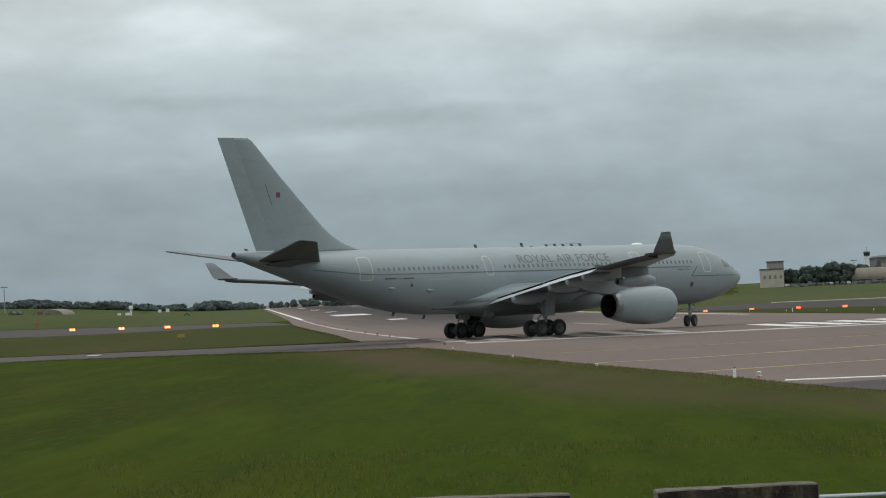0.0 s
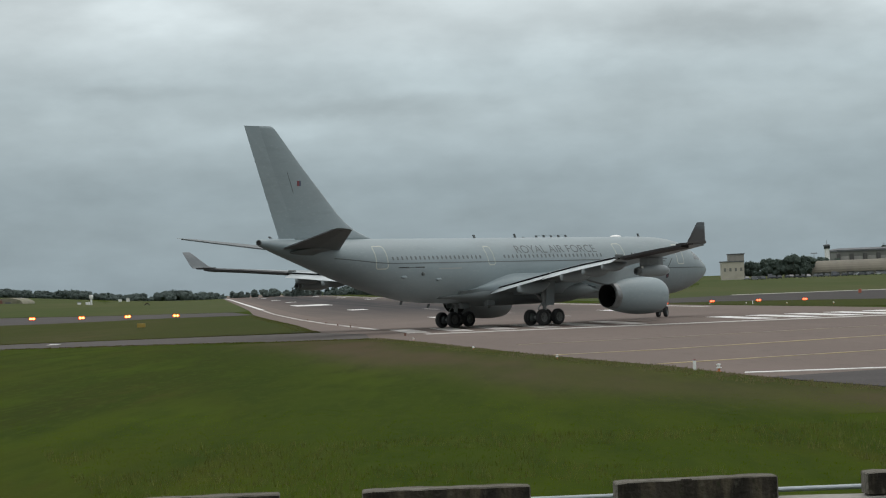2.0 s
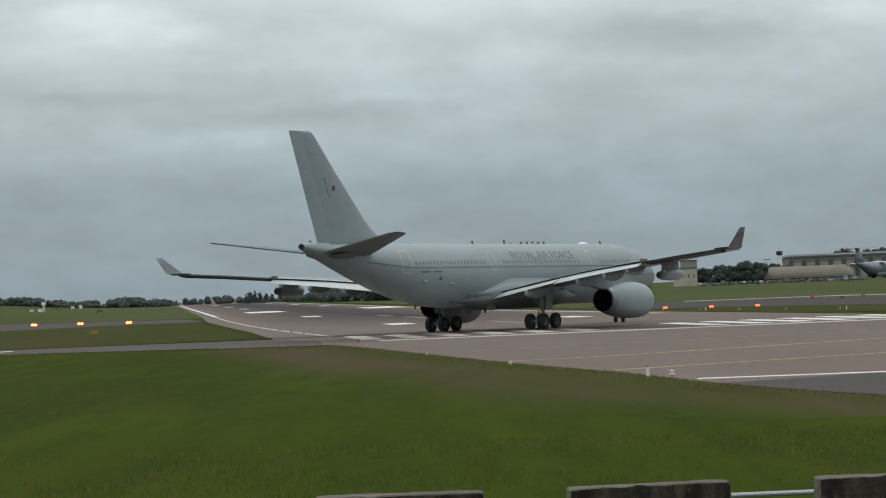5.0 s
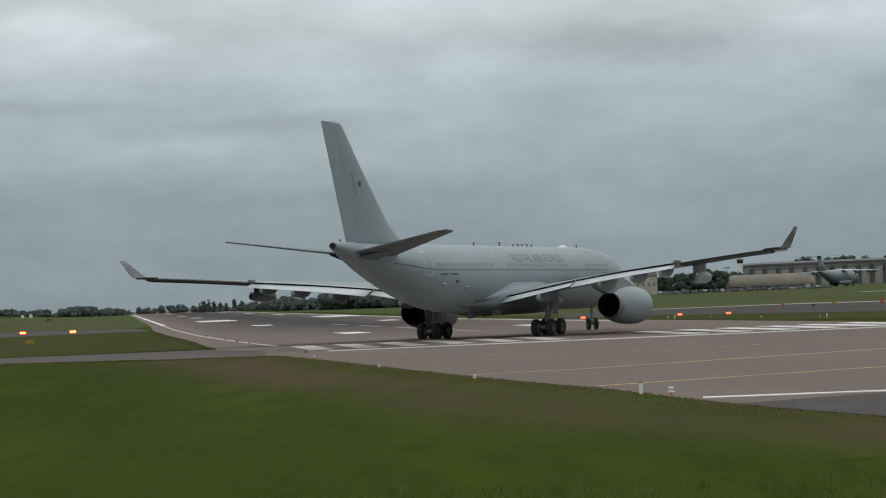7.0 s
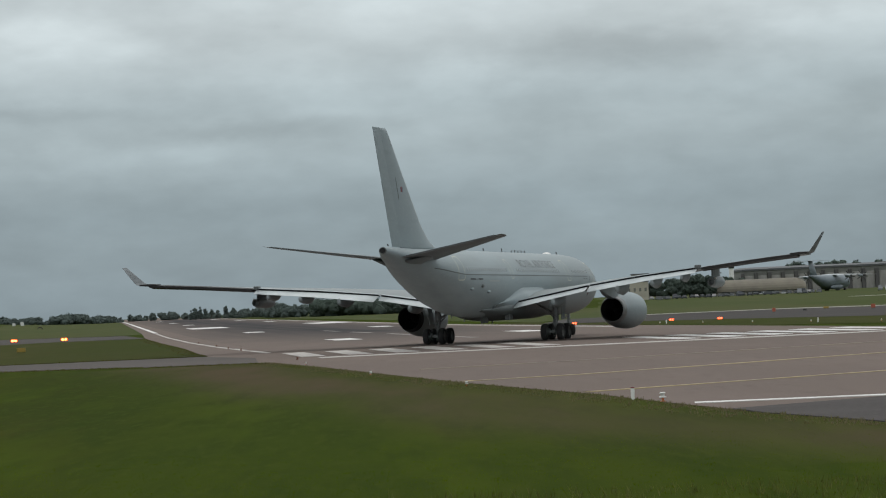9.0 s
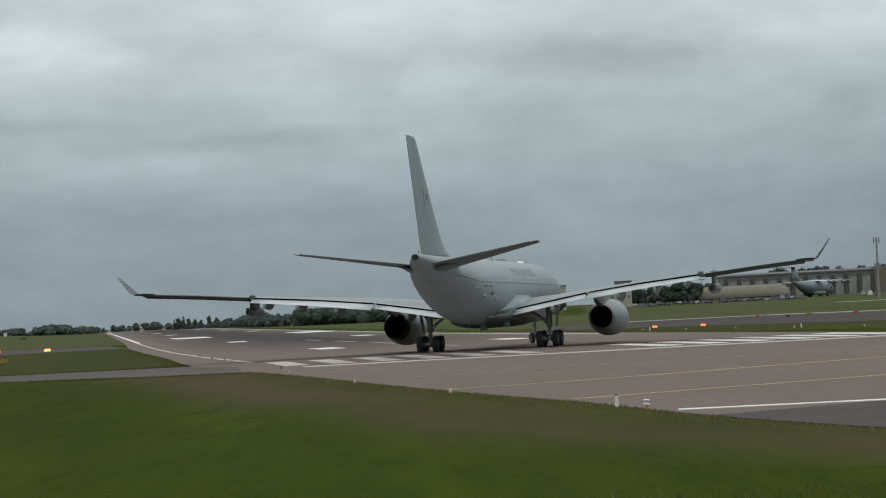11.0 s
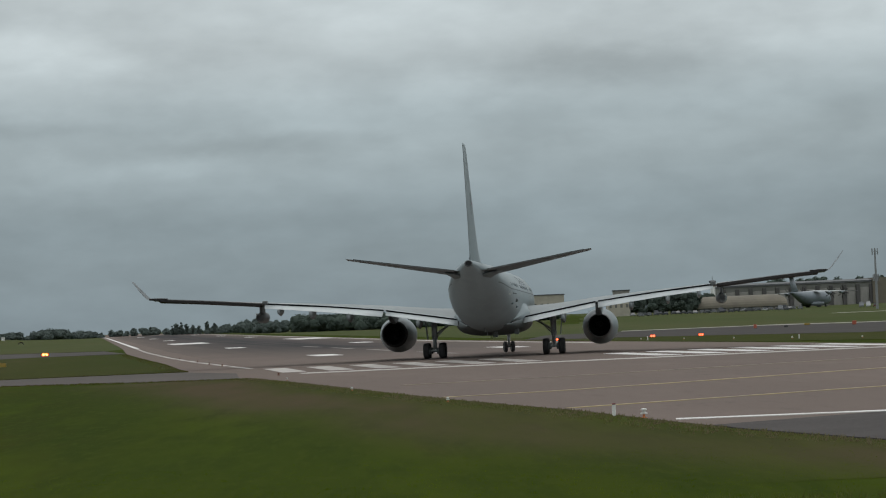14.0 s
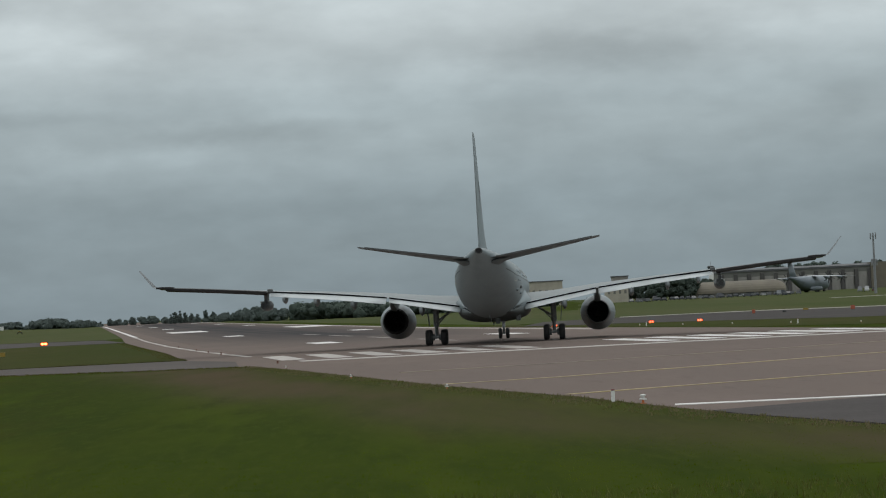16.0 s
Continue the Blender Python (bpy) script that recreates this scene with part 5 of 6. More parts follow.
def leafy(m, k=0.5):
    """Let light pass through the leaves."""
    nt = m.node_tree
    b, out = nt.nodes["Principled BSDF"], nt.nodes["Material Output"]
    tr, mx = nt.nodes.new("ShaderNodeBsdfTranslucent"), nt.nodes.new("ShaderNodeMixShader")
    nt.links.new(b.inputs["Base Color"].links[0].from_socket, tr.inputs["Color"])
    mx.inputs[0].default_value = k
    nt.links.new(b.outputs[0], mx.inputs[1])
    nt.links.new(tr.outputs[0], mx.inputs[2])
    nt.links.new(mx.outputs[0], out.inputs[0])


leafy(LEAF, 0.4)
BARK = mat("bark", (0.10, 0.08, 0.06), 0.9)
HANGAR_WALL = mat("grey_hangar_sheet", (0.168, 0.170, 0.155), 0.75, vary=[(0.15, (0.138, 0.140, 0.128), 0.4, 0.7, 5, (1, 1, 0.3))])
HANGAR_PANEL = mat("pale_concrete_panel", (0.310, 0.300, 0.282), 0.8, vary=[(0.3, (0.215, 0.21, 0.195), 0.45, 0.7, 5, (1, 1, 0.3))])
PIER = mat("dark_pier", (0.085, 0.082, 0.08), 0.8)
ROOFING = mat("dark_roofing", (0.10, 0.105, 0.11), 0.8)
TAN = mat("tan_sheet_roof", (0.160, 0.144, 0.110), 0.8, vary=[(0.2, (0.125, 0.112, 0.088), 0.4, 0.7, 5, (1, 0.2, 1))], bump=(3.0, 0.3, 0.1))
BEIGE = mat("beige_render", (0.42, 0.39, 0.32), 0.8, vary=[(0.3, (0.35, 0.325, 0.27), 0.45, 0.7, 4, ONE)])
BRICK = mat("grey_brick", (0.26, 0.245, 0.225), 0.85, vary=[(0.5, (0.21, 0.2, 0.185), 0.45, 0.7, 4, ONE)])
RUST = mat("red_brown_door", (0.16, 0.07, 0.05), 0.8)
STEEL = mat("grey_steel", (0.25, 0.26, 0.27), 0.5, 0.3)
CARS = [mat("car_white", (0.42, 0.43, 0.44), 0.4), mat("car_dark", (0.04, 0.045, 0.055), 0.3), mat("car_silver", (0.17, 0.18, 0.19), 0.4, 0.3), mat("car_red", (0.12, 0.03, 0.03), 0.3)]


def polar(az, dist):
    """The ground point at that bearing (degrees to the left) and distance ahead."""
    return -dist * math.tan(radians(az)), dist


def ico_lump():
    bm = bmesh.new()
    bmesh.ops.create_icosphere(bm, subdivisions=2, radius=1.0)
    got = [v.co.copy() for v in bm.verts], [[v.index for v in f.verts] for f in bm.faces]
    bm.free()
    return got


# Distance haze is mixed into this paler, bluer leaf colour.
HAZE_LEAF = mat("hazed_far_foliage", (0.178, 0.218, 0.202), 0.95, vary=[(0.06, (0.152, 0.190, 0.176), 0.4, 0.65, 3, ONE)], spec=0.02)
leafy(HAZE_LEAF, 0.55)
LUMP_V, LUMP_F = ico_lump()


def leaf_clumps(rnd, x, y, z0, h, r, count, out_v, out_f):
    """A crown of uneven leafy lobes on a few limbs, with many small ragged clumps over them."""
    lobes = [(rnd.uniform(-0.5, 0.5) * r, rnd.uniform(-0.5, 0.5) * r, rnd.uniform(0.2 if r > 0.35 * h else 0.06, 0.72) * h, rnd.uniform(0.4, 0.65) * r) for _ in range(8 if r > 0.35 * h else 20)]
    lobes.append((0, 0, 0.78 * h, min(0.45 * r, 0.2 * h)))
    # the highest lobe just reaches the tree's height
    low = h / max(lz + 0.9 * lr for _, _, lz, lr in lobes)
    lobes = [(lx, ly, lz * low, lr * min(1.0, low)) for lx, ly, lz, lr in lobes]
    for lx, ly, lz, lr in lobes:
        b, shift = len(out_v), Vector((rnd.uniform(0, 90), rnd.uniform(0, 90), rnd.uniform(0, 90)))
        for p in LUMP_V:
            q = p * lr * (0.80 + 0.42 * noise.noise(p * 1.7 + shift) + 0.12 * noise.noise(p * 4.1 + shift))
            out_v.append((x + lx + q.x, y + ly + q.y, z0 + max(0.02 * h, lz + 0.85 * q.z)))
        out_f += [tuple(b + i for i in f) for f in LUMP_F]
    # small ragged clumps that lie along the lobes like shingled foliage
    for _ in range(count):
        lx, ly, lz, lr = rnd.choice(lobes)
        d = Vector((rnd.gauss(0, 1), rnd.gauss(0, 1), rnd.gauss(0, 0.8))).normalized()
        c = Vector((x + lx + d.x * lr * rnd.uniform(0.75, 1.0), y + ly + d.y * lr, z0 + max(0.08 * h, lz + d.z * lr * rnd.uniform(0.7, 0.95))))
        s = rnd.uniform(0.06, 0.13) * r + 0.10
        m = (d + 0.2 * Vector((rnd.gauss(0, 1), rnd.gauss(0, 1), rnd.gauss(0, 1)))).to_track_quat("Z", "Y").to_matrix() @ Matrix.Rotation(rnd.uniform(0, 6), 3, "Z")
        b = len(out_v)
        for p in ((1, 0, -0.15), (-0.6, 0.9, -0.15), (-0.6, -0.9, -0.15), (0, 0, 0.35)):
            out_v.append(tuple(c + m @ (Vector(p) * s * rnd.uniform(0.6, 1.3))))
        out_f += [(b + i, b + j, b + k) for i, j, k in ((0, 1, 3), (1, 2, 3), (2, 0, 3), (0, 2, 1))]


def trunk(rnd, x, y, z0, h, r):
    bm = bmesh.new()
    tube(bm, (x, y, z0 - 0.2), (x, y, z0 + 0.5 * h), 0.04 * h, 0.02 * h, 7)
    for _ in range(4):
        a, k = rnd.uniform(0, 6.28), rnd.uniform(0.25, 0.5)
        tube(bm, (x, y, z0 + k * h), (x + 0.5 * r * math.cos(a), y + 0.5 * r * math.sin(a), z0 + (k + 0.3) * h), 0.015 * h, 0.006 * h, 5)
    return bm


SKYLINE = [(14.5, 0.41, 1340), (13.5, 0.39, 1340), (12.6, 0.38, 1340), (11.96, 0.40, 1340), (11.4, 0.46, 1340), (10.78, 0.38, 1340), (10.2, 0.33, 1340), (9.78, 0.36, 1350), (9.2, 0.25, 1350), (8.49, 0.19, 1360), (8.19, 0.195, 1370), (7.99, 0.125, 1380), (7.73, 0.23, 1390), (7.56, 0.25, 1400), (7.23, 0.245, 1430), (6.98, 0.16, 1460), (6.77, 0.18, 1490), (6.47, 0.165, 1530), (6.35, 0.09, 1550)]
SKYLINE_MID = [(6.18, 0.165, 1700), (6.0, 0.19, 1690), (5.84, 0.12, 1680), (5.67, 0.165, 1660), (5.37, 0.16, 1630), (5.07, 0.175, 1600), (4.93, 0.12, 1560), (4.35, 0.15, 1460), (4.14, 0.09, 1420), (3.88, 0.165, 1390), (3.58, 0.175, 1350), (3.16, 0.25, 1270), (2.9, 0.28, 1160), (2.3, 0.20, 1090), (2.04, 0.345, 1060), (1.66, 0.33, 1050), (0.7, 0.32, 1030), (-0.3, 0.26, 1020), (-1.0, 0.27, 1020), (-2, 0.28, 1020), (-3.2, 0.28, 1050), (-3.8, 0.26, 1090)]
SKYLINE_EAST = [(-5.2, 0.30, 1130), (-5.46, 0.35, 1090), (-5.86, 0.40, 1080), (-6.1, 0.36, 1080), (-6.4, 0.48, 1080), (-6.75, 0.41, 1080), (-7.1, 0.37, 1100), (-7.5, 0.33, 1130)]


def woods(name, profile, label, seed, step, leaf):
    """A far belt of trees, too many to count, as one piece."""
    rnd, vs, fs = random.Random(seed), [], []
    for (a0, e0, d0), (a1, e1, d1) in zip(profile, profile[1:]):
        n = max(1, round(abs(a1 - a0) / step))
        for i in range(n):
            k = (i + rnd.uniform(0, 0.8)) / n
            for row in range(2):
                az, el, dist = a0 + (a1 - a0) * k + rnd.uniform(-0.06, 0.06), e0 + (e1 - e0) * k - 0.045 * row - rnd.uniform(0, 0.05), d0 + (d1 - d0) * k - 25 * row + rnd.uniform(-12, 12)
                x, y = polar(az, dist)
                z = gz(x, y)
                h = max(2.5, 3.39 + dist * math.tan(radians(el)) - z)
                leaf_clumps(rnd, x, y, z - 0.3, h, max(2.6, min(0.7 * h, 5.5)) * rnd.uniform(0.8, 1.25), 240, vs, fs)
    ob = raw(name, vs, fs, leaf, smooth=True)
    return tagged(ob, label, "trees", kind="stuff")


woods("woodland", SKYLINE, "distant dark green belt of trees behind the airfield", 11, 0.11, HAZE_LEAF)
woods("woodland", [p for p in SKYLINE_MID if p[0] > 2.2], "hazy green trees beyond the far end of the runway", 12, 0.13, HAZE_LEAF)
woods("woodland", [p for p in SKYLINE_MID if p[0] < 2.2], "dark green trees beyond the runway", 13, 0.14, LEAF)


def tree(az, el, dist, seed, slim=1.0):
    rnd = random.Random(seed)
    x, y = polar(az, dist)
    z = gz(x, y)
    h = 3.39 + dist * math.tan(radians(el)) - z
    ob = thing("tree", "broad dark green leafy tree near the hangars" if slim > 0.8 else "slim dark green poplar on the skyline", "tree", "trees", pose(x, y, z))
    r = 0.42 * h * slim
    part("trunk", trunk(rnd, 0, 0, 0, h, r), BARK, ob)
    vs, fs = [], []
    leaf_clumps(rnd, 0, 0, 0, h, r, 500, vs, fs)
    raw("crown", vs, fs, LEAF if slim > 0.8 else HAZE_LEAF, ob, smooth=True)
    return ob


for i, ((a0, e0, d0), (a1, e1, d1)) in enumerate(zip(SKYLINE_EAST, SKYLINE_EAST[1:])):
    for j in range(3):
        k = j / 3
        tree(a0 + (a1 - a0) * k, e0 + (e1 - e0) * k - (0.05 if j == 1 else 0), d0 + (d1 - d0) * k + 14 * (j % 2), 40 + 3 * i + j)
for i, (az, el) in enumerate(((-8.55, 0.665), (-9.07, 0.62), (-9.4, 0.65), (-9.55, 0.64), (-9.86, 0.62), (-10.35, 0.62), (-10.8, 0.62))):
    tree(az, el, 1330, 80 + i)
for i, (az, el) in enumerate(((4.80, 0.16), (4.71, 0.215), (4.60, 0.235), (4.48, 0.19), (4.35, 0.165), (4.22, 0.145), (4.03, 0.225), (3.88, 0.18))):
    tree(az, el, 1380, 100 + i, 0.55)


def hangar():
    """A long high hangar with piers between pale bays."""
    x0, y = polar(-7.375, 1250)
    bays, w = 24, 6.5
    z = gz(x0 + 60, y)
    ob = thing("hangar", "long grey concrete hangar with dark piers and pale bays", "hangar", "", pose(x0, y, z))
    h = 3.39 + 1250 * math.tan(radians(0.505)) - z
    bm = bmesh.new()
    box(bm, (0, 0, -1), (bays * w, 45, h - 0.8))
    part("wall", bm, HANGAR_WALL, ob)
    bm = bmesh.new()
    rings(bm, [[(-0.5, -0.5, h - 0.8), (bays * w + 0.5, -0.5, h - 0.8), (bays * w + 0.5, 45.5, h - 0.8), (-0.5, 45.5, h - 0.8)], [(-0.5, -0.5, h), (bays * w + 0.5, -0.5, h), (bays * w + 0.5, 45.5, h), (-0.5, 45.5, h)], [(2, 10, h + 0.9), (bays * w - 2, 10, h + 0.9), (bays * w - 2, 36, h + 0.9), (2, 36, h + 0.9)]])
    part("roof", bm, ROOFING, ob)
    pm = bm2 = None
    for i in range(bays + 1):
        if pm is None:
            pm = part("pier", bevelled((-0.9, -1.3, -1), (0.9, 0, h * 0.84), 0.1), PIER, ob)
        else:
            p = new("pier", pm.data)
            p.parent, p.location = ob, (i * w, 0, 0)
    for i in range(bays):
        if bm2 is None:
            bm2 = part("bay_panel", bevelled((1.1, -0.35, -0.5), (w - 1.1, 0, h * 0.72), 0.08), HANGAR_PANEL, ob)
        else:
            p = new("bay_panel", bm2.data)
            p.parent, p.location = ob, (i * w, 0, 0)
    bm = bmesh.new()
    box(bm, (72, -2.2, -1), (bays * w - 6, 30, h + 1.1))
    part("end_block", bm, TAN, ob, "taller brown-grey end block")
    return ob


def barrel_shed():
    """A long low shed with a rounded tan roof."""
    x0, y = polar(-6.76, 1080)
    x1, _ = polar(-8.75, 1080)
    z = gz((x0 + x1) / 2, y)
    h = 3.39 + 1080 * math.tan(radians(0.285)) - z
    ob = thing("barrel_shed", "long low shed with a rounded tan sheet roof", "shed", "", pose(x0, y, z))
    n, loops = 14, []
    for i in range(17):
        k = i / 16
        xx = (x1 - x0) * k
        s = min(1, 0.72 + 0.28 * smoothstep(0, 0.08, k)) * min(1, 0.72 + 0.28 * smoothstep(0, 0.08, 1 - k))
        loops.append([(xx, 9 - 9.5 * math.cos(math.pi * j / n), 1.6 + (h - 1.6) * s * math.sin(math.pi * j / n)) for j in range(n + 1)])
    bm = bmesh.new()
    rings(bm, loops)
    part("roof", bm, TAN, ob, smooth=False)
    bm = bmesh.new()
    box(bm, (0.6, 0.4, -1), (x1 - x0 - 0.6, 17.6, 1.9))
    part("wall", bm, BRICK, ob)
    for i in range(6):
        bm = bmesh.new()
        box(bm, (3 + i * 6.2, 0.28, 0), (6.2 + i * 6.2, 0.41, 1.7))
        part("door", bm, ROOFING, ob)
    return ob


def office(az0, az1, dist, el, wall, label, rows, cols, name="office_building"):
    x0, y = polar(az0, dist)
    x1, _ = polar(az1, dist)
    z = gz((x0 + x1) / 2, y)
    h = 3.39 + dist * math.tan(radians(el)) - z
    w = x1 - x0
    ob = thing(name, label, "building", "", pose(x0, y, z))
    bm = bmesh.new()
    box(bm, (0, 0, -1), (w, 10, h - 0.4))
    part("wall", bm, wall, ob)
    bm = bmesh.new()
    box(bm, (-0.3, -0.3, h - 0.4), (w + 0.3, 10.3, h))
    part("roof", bm, ROOFING, ob)
    for r in range(rows):
        for c in range(cols):
            win = new("window")
            win.parent, win.location = ob, (w * (c + 0.5) / cols, 0, h * (r + 0.55) / rows)
            ww, hh = w / cols * 0.2, h / rows * 0.09
            part("pane", bevelled((-ww, -0.04, -hh), (ww, -0.01, hh), 0.01, 1), HANGAR_WALL, win)
            bm = bmesh.new()
            for lo, hi in (((-ww - 0.1, -0.09, -hh - 0.1), (ww + 0.1, -0.001, -hh)), ((-ww - 0.1, -0.09, hh), (ww + 0.1, -0.001, hh + 0.1)), ((-ww - 0.1, -0.09, -hh), (-ww, -0.001, hh)), ((ww, -0.09, -hh), (ww + 0.1, -0.001, hh))):
                box(bm, lo, hi)
            part("frame", bm, wall, win)
    return ob


def control_tower():
    x, y = polar(-7.137, 1180)
    z = gz(x, y)
    h = 3.39 + 1180 * math.tan(radians(0.69)) - z
    ob = thing("control_tower", "pale slim control tower with a dark glazed cabin", "tower", "", pose(x, y, z))
    bm = bmesh.new()
    rings(bm, [ring((0, 0, zz), (0, 0, 1), r, 8) for zz, r in ((-1, 1.2), (h - 3.4, 1.1), (h - 3.0, 1.3))])
    part("shaft", bm, WHITE, ob)
    bm = bmesh.new()
    rings(bm, [ring((0, 0, zz), (0, 0, 1), r, 8) for zz, r in ((h - 3.0, 1.3), (h - 1.7, 1.5))])
    part("cabin", bm, GLASS, ob, "dark glazed cabin")
    bm = bmesh.new()
    rings(bm, [ring((0, 0, zz), (0, 0, 1), r, 8) for zz, r in ((h - 1.7, 1.6), (h - 1.2, 1.6), (h - 0.9, 0.7))])
    part("roof", bm, ROOFING, ob)
    bm = bmesh.new()
    tube(bm, (0, 0, h - 0.8), (0, 0, h + 0.9), 0.1)
    part("aerial", bm, STEEL, ob)
    return ob


def phone_mast():
    x, y = polar(-10.69, 800)
    z = gz(x, y)
    h = 3.39 + 800 * math.tan(radians(1.21)) - z
    ob = thing("phone_mast", "tall grey steel mast with two clusters of panel antennas", "mast", "", pose(x, y, z))
    bm = bmesh.new()
    turned(bm, (0, 0, -0.5), (0, 0, 1), [(0, 0.45), (h * 0.5, 0.36), (h - 1, 0.26), (h, 0.26)], 12)
    part("pole", bm, STEEL, ob)
    for zc, n in ((h - 1.1, 6), (h - 9.2, 4)):
        for i in range(n):
            a = 2 * math.pi * i / n + 0.3
            bm = bmesh.new()
            box(bm, (-0.16, -0.09, -1.0), (0.16, 0.09, 1.0), pose(0.95 * math.cos(a), 0.95 * math.sin(a), zc, 0, 0, math.degrees(a) + 90))
            part("panel_antenna", bm, STEEL, ob)
            bm = bmesh.new()
            tube(bm, (0, 0, zc), (0.9 * math.cos(a), 0.9 * math.sin(a), zc), 0.06, n=6)
            part("bracket", bm, STEEL, ob)
    return ob


def flood_mast(az, dist, el):
    x, y = polar(az, dist)
    z = gz(x, y)
    h = 3.39 + dist * math.tan(radians(el)) - z
    ob = thing("flood_mast", "thin grey floodlight mast with a flat head", "mast", "", pose(x, y, z))
    bm = bmesh.new()
    turned(bm, (0, 0, -0.5), (0, 0, 1), [(0, 0.25), (h, 0.14)], 8)
    part("pole", bm, STEEL, ob)
    part("head", bevelled((-1.4, -0.3, h - 0.3), (1.4, 0.3, h + 0.2), 0.08), STEEL, ob)
    return ob


def navaid(az, dist, h, w, label, dish):
    """White airfield equipment: cabin, and for some a post with a rounded white head."""
    x, y = polar(az, dist)
    z = gz(x, y)
    ob = thing("navaid_station", label, "equipment", "", pose(x, y, z))
    if dish:
        part("cabin", bevelled((-2.0, 0, -0.3), (-0.6, 1.2, h * 0.3), 0.08), WHITE, ob)
        bm = bmesh.new()
        tube(bm, (0, 0.5, -0.3), (0, 0.5, h * 0.7), 0.35)
        part("post", bm, WHITE, ob)
        bm = bmesh.new()
        turned(bm, (0, 0.5, h * 0.6), (0, 0, 1), [(0, w * 0.42), (h * 0.04, w * 0.5), (h * 0.33, w * 0.5), (h * 0.37, w * 0.46), (h * 0.38, 0.1)], 14)
        part("head", bm, WHITE, ob, "rounded white radar head", smooth=True)
    else:
        part("cabin", bevelled((-w / 2, 0, -0.3), (w / 2, 1.5, h), 0.08), WHITE, ob)
        part("roof", bevelled((-w / 2 - 0.1, -0.1, h), (w / 2 + 0.1, 1.6, h + 0.15), 0.03), STEEL, ob)
    return ob


def arched_shelter():
    x, y = polar(11.18, 900)
    z = gz(x, y)
    ob = thing("arched_shelter", "low arched concrete aircraft shelter with a red-brown door", "shelter", "", pose(x, y, z - 0.3))
    bm = bmesh.new()
    rings(bm, [[(5.7 * math.cos(math.pi * i / 16), d, 2.35 * math.sin(math.pi * i / 16)) for i in range(17)] for d in (0, 24)])
    part("shell", bm, mat("mossy_concrete", (0.20, 0.185, 0.135), 0.9, vary=[(0.4, (0.13, 0.13, 0.08), 0.42, 0.66, 5, ONE)]), ob)
    bm = bmesh.new()
    box(bm, (-3.4, -0.25, 0), (-1.6, -0.01, 1.6))
    part("door", bm, RUST, ob)
    bm = bmesh.new()
    box(bm, (-0.6, -0.2, 0.2), (1.4, -0.01, 0.9))
    part("vent", bm, ROOFING, ob)
    return ob


hangar()
barrel_shed()
office(-4.82, -5.30, 1050, 0.355, BEIGE, "flat-roofed beige office building", 1, 4)
office(-3.15, -3.86, 1100, 0.49, BEIGE, "long beige building with a dark flat roof", 1, 5)
office(-4.98, -5.31, 1085, 0.52, BRICK, "grey brick block behind the beige building", 1, 2)
control_tower()
phone_mast()
flood_mast(12.08, 1000, 0.71)
flood_mast(-6.85, 1150, 0.46)
navaid(9.33, 900, 3.6, 1.5, "white radar head on a post beside a small cabin", True)
navaid(9.60, 900, 0.8, 1.1, "small white equipment cabin on the grass", False)
navaid(8.66, 1150, 1.4, 1.2, "small white equipment cabin on the grass", False)
navaid(8.48, 1200, 1.8, 1.4, "narrow white equipment cabin on the grass", False)
arched_shelter()


def car(x, y, turn, paint, van=False):
    ob = thing("van" if van else "car", "small parked van on the far apron" if van else "small parked car on the far apron", "van" if van else "car", "parked vehicles", here(x, y, turn))
    L, H = (5.0, 2.1) if van else (4.2, 1.45)
    prof = [(-L / 2, 0.35), (-L / 2, 0.85), (-L * 0.44, H * 0.6), (L * 0.3, H * 0.58), (L / 2, 0.75), (L / 2, 0.35)]
    bm = bmesh.new()
    rings(bm, [[(a, yy * (1 if b < 0.8 else 0.94), b) for a, b in prof] for yy in (-0.88, 0.88)])
    part("body", bm, paint, ob)
    top = [(-L * 0.42, H * 0.58), (-L * 0.34, H), (L * (0.18 if van else 0.08), H), (L * 0.27, H * 0.58)]
    bm = bmesh.new()
    rings(bm, [[(a, yy * (1 if b < H * 0.7 else 0.85), b) for a, b in top] for yy in (-0.8, 0.8)])
    part("cabin", bm, paint if van else GLASS, ob)
    for sx in (-1, 1):
        for sy in (-1, 1):
            bm = bmesh.new()
            turned(bm, (sx * L * 0.31, sy * 0.82, 0.32), (0, sy, 0), [(-0.1, 0.32), (0.08, 0.32), (0.09, 0.2)], 10)
            part("wheel", bm, TYRE, ob)
    return ob


rnd = random.Random(5)
for i in range(30):
    az = -5.35 - 3.8 * (i + rnd.uniform(-0.3, 0.3)) / 30
    x, y = polar(az, 1000 + rnd.uniform(-14, 14))
    car(x, y, rnd.choice((88, 90, 94, 0, 270)), CARS[(2, 1, 1, 1, 2, 0, 1, 1)[rnd.randrange(8)]], van=i % 11 == 4)
for az, dist, c, v in ((-5.55, 960, 2, False), (-8.6, 970, 2, True), (-8.72, 945, 1, False), (-10.35, 940, 2, True), (-10.5, 940, 0, True), (11.93, 900, 1, False), (11.8, 905, 1, False), (-10.66, 935, 3, False)):
    x, y = polar(az, dist)
    car(x, y, 80, CARS[c], v)


TRANSPORT_PAINT = mat("blue_grey_paint", (0.155, 0.185, 0.21), 0.5, vary=[(0.3, (0.125, 0.15, 0.17), 0.45, 0.7, 4, ONE)])


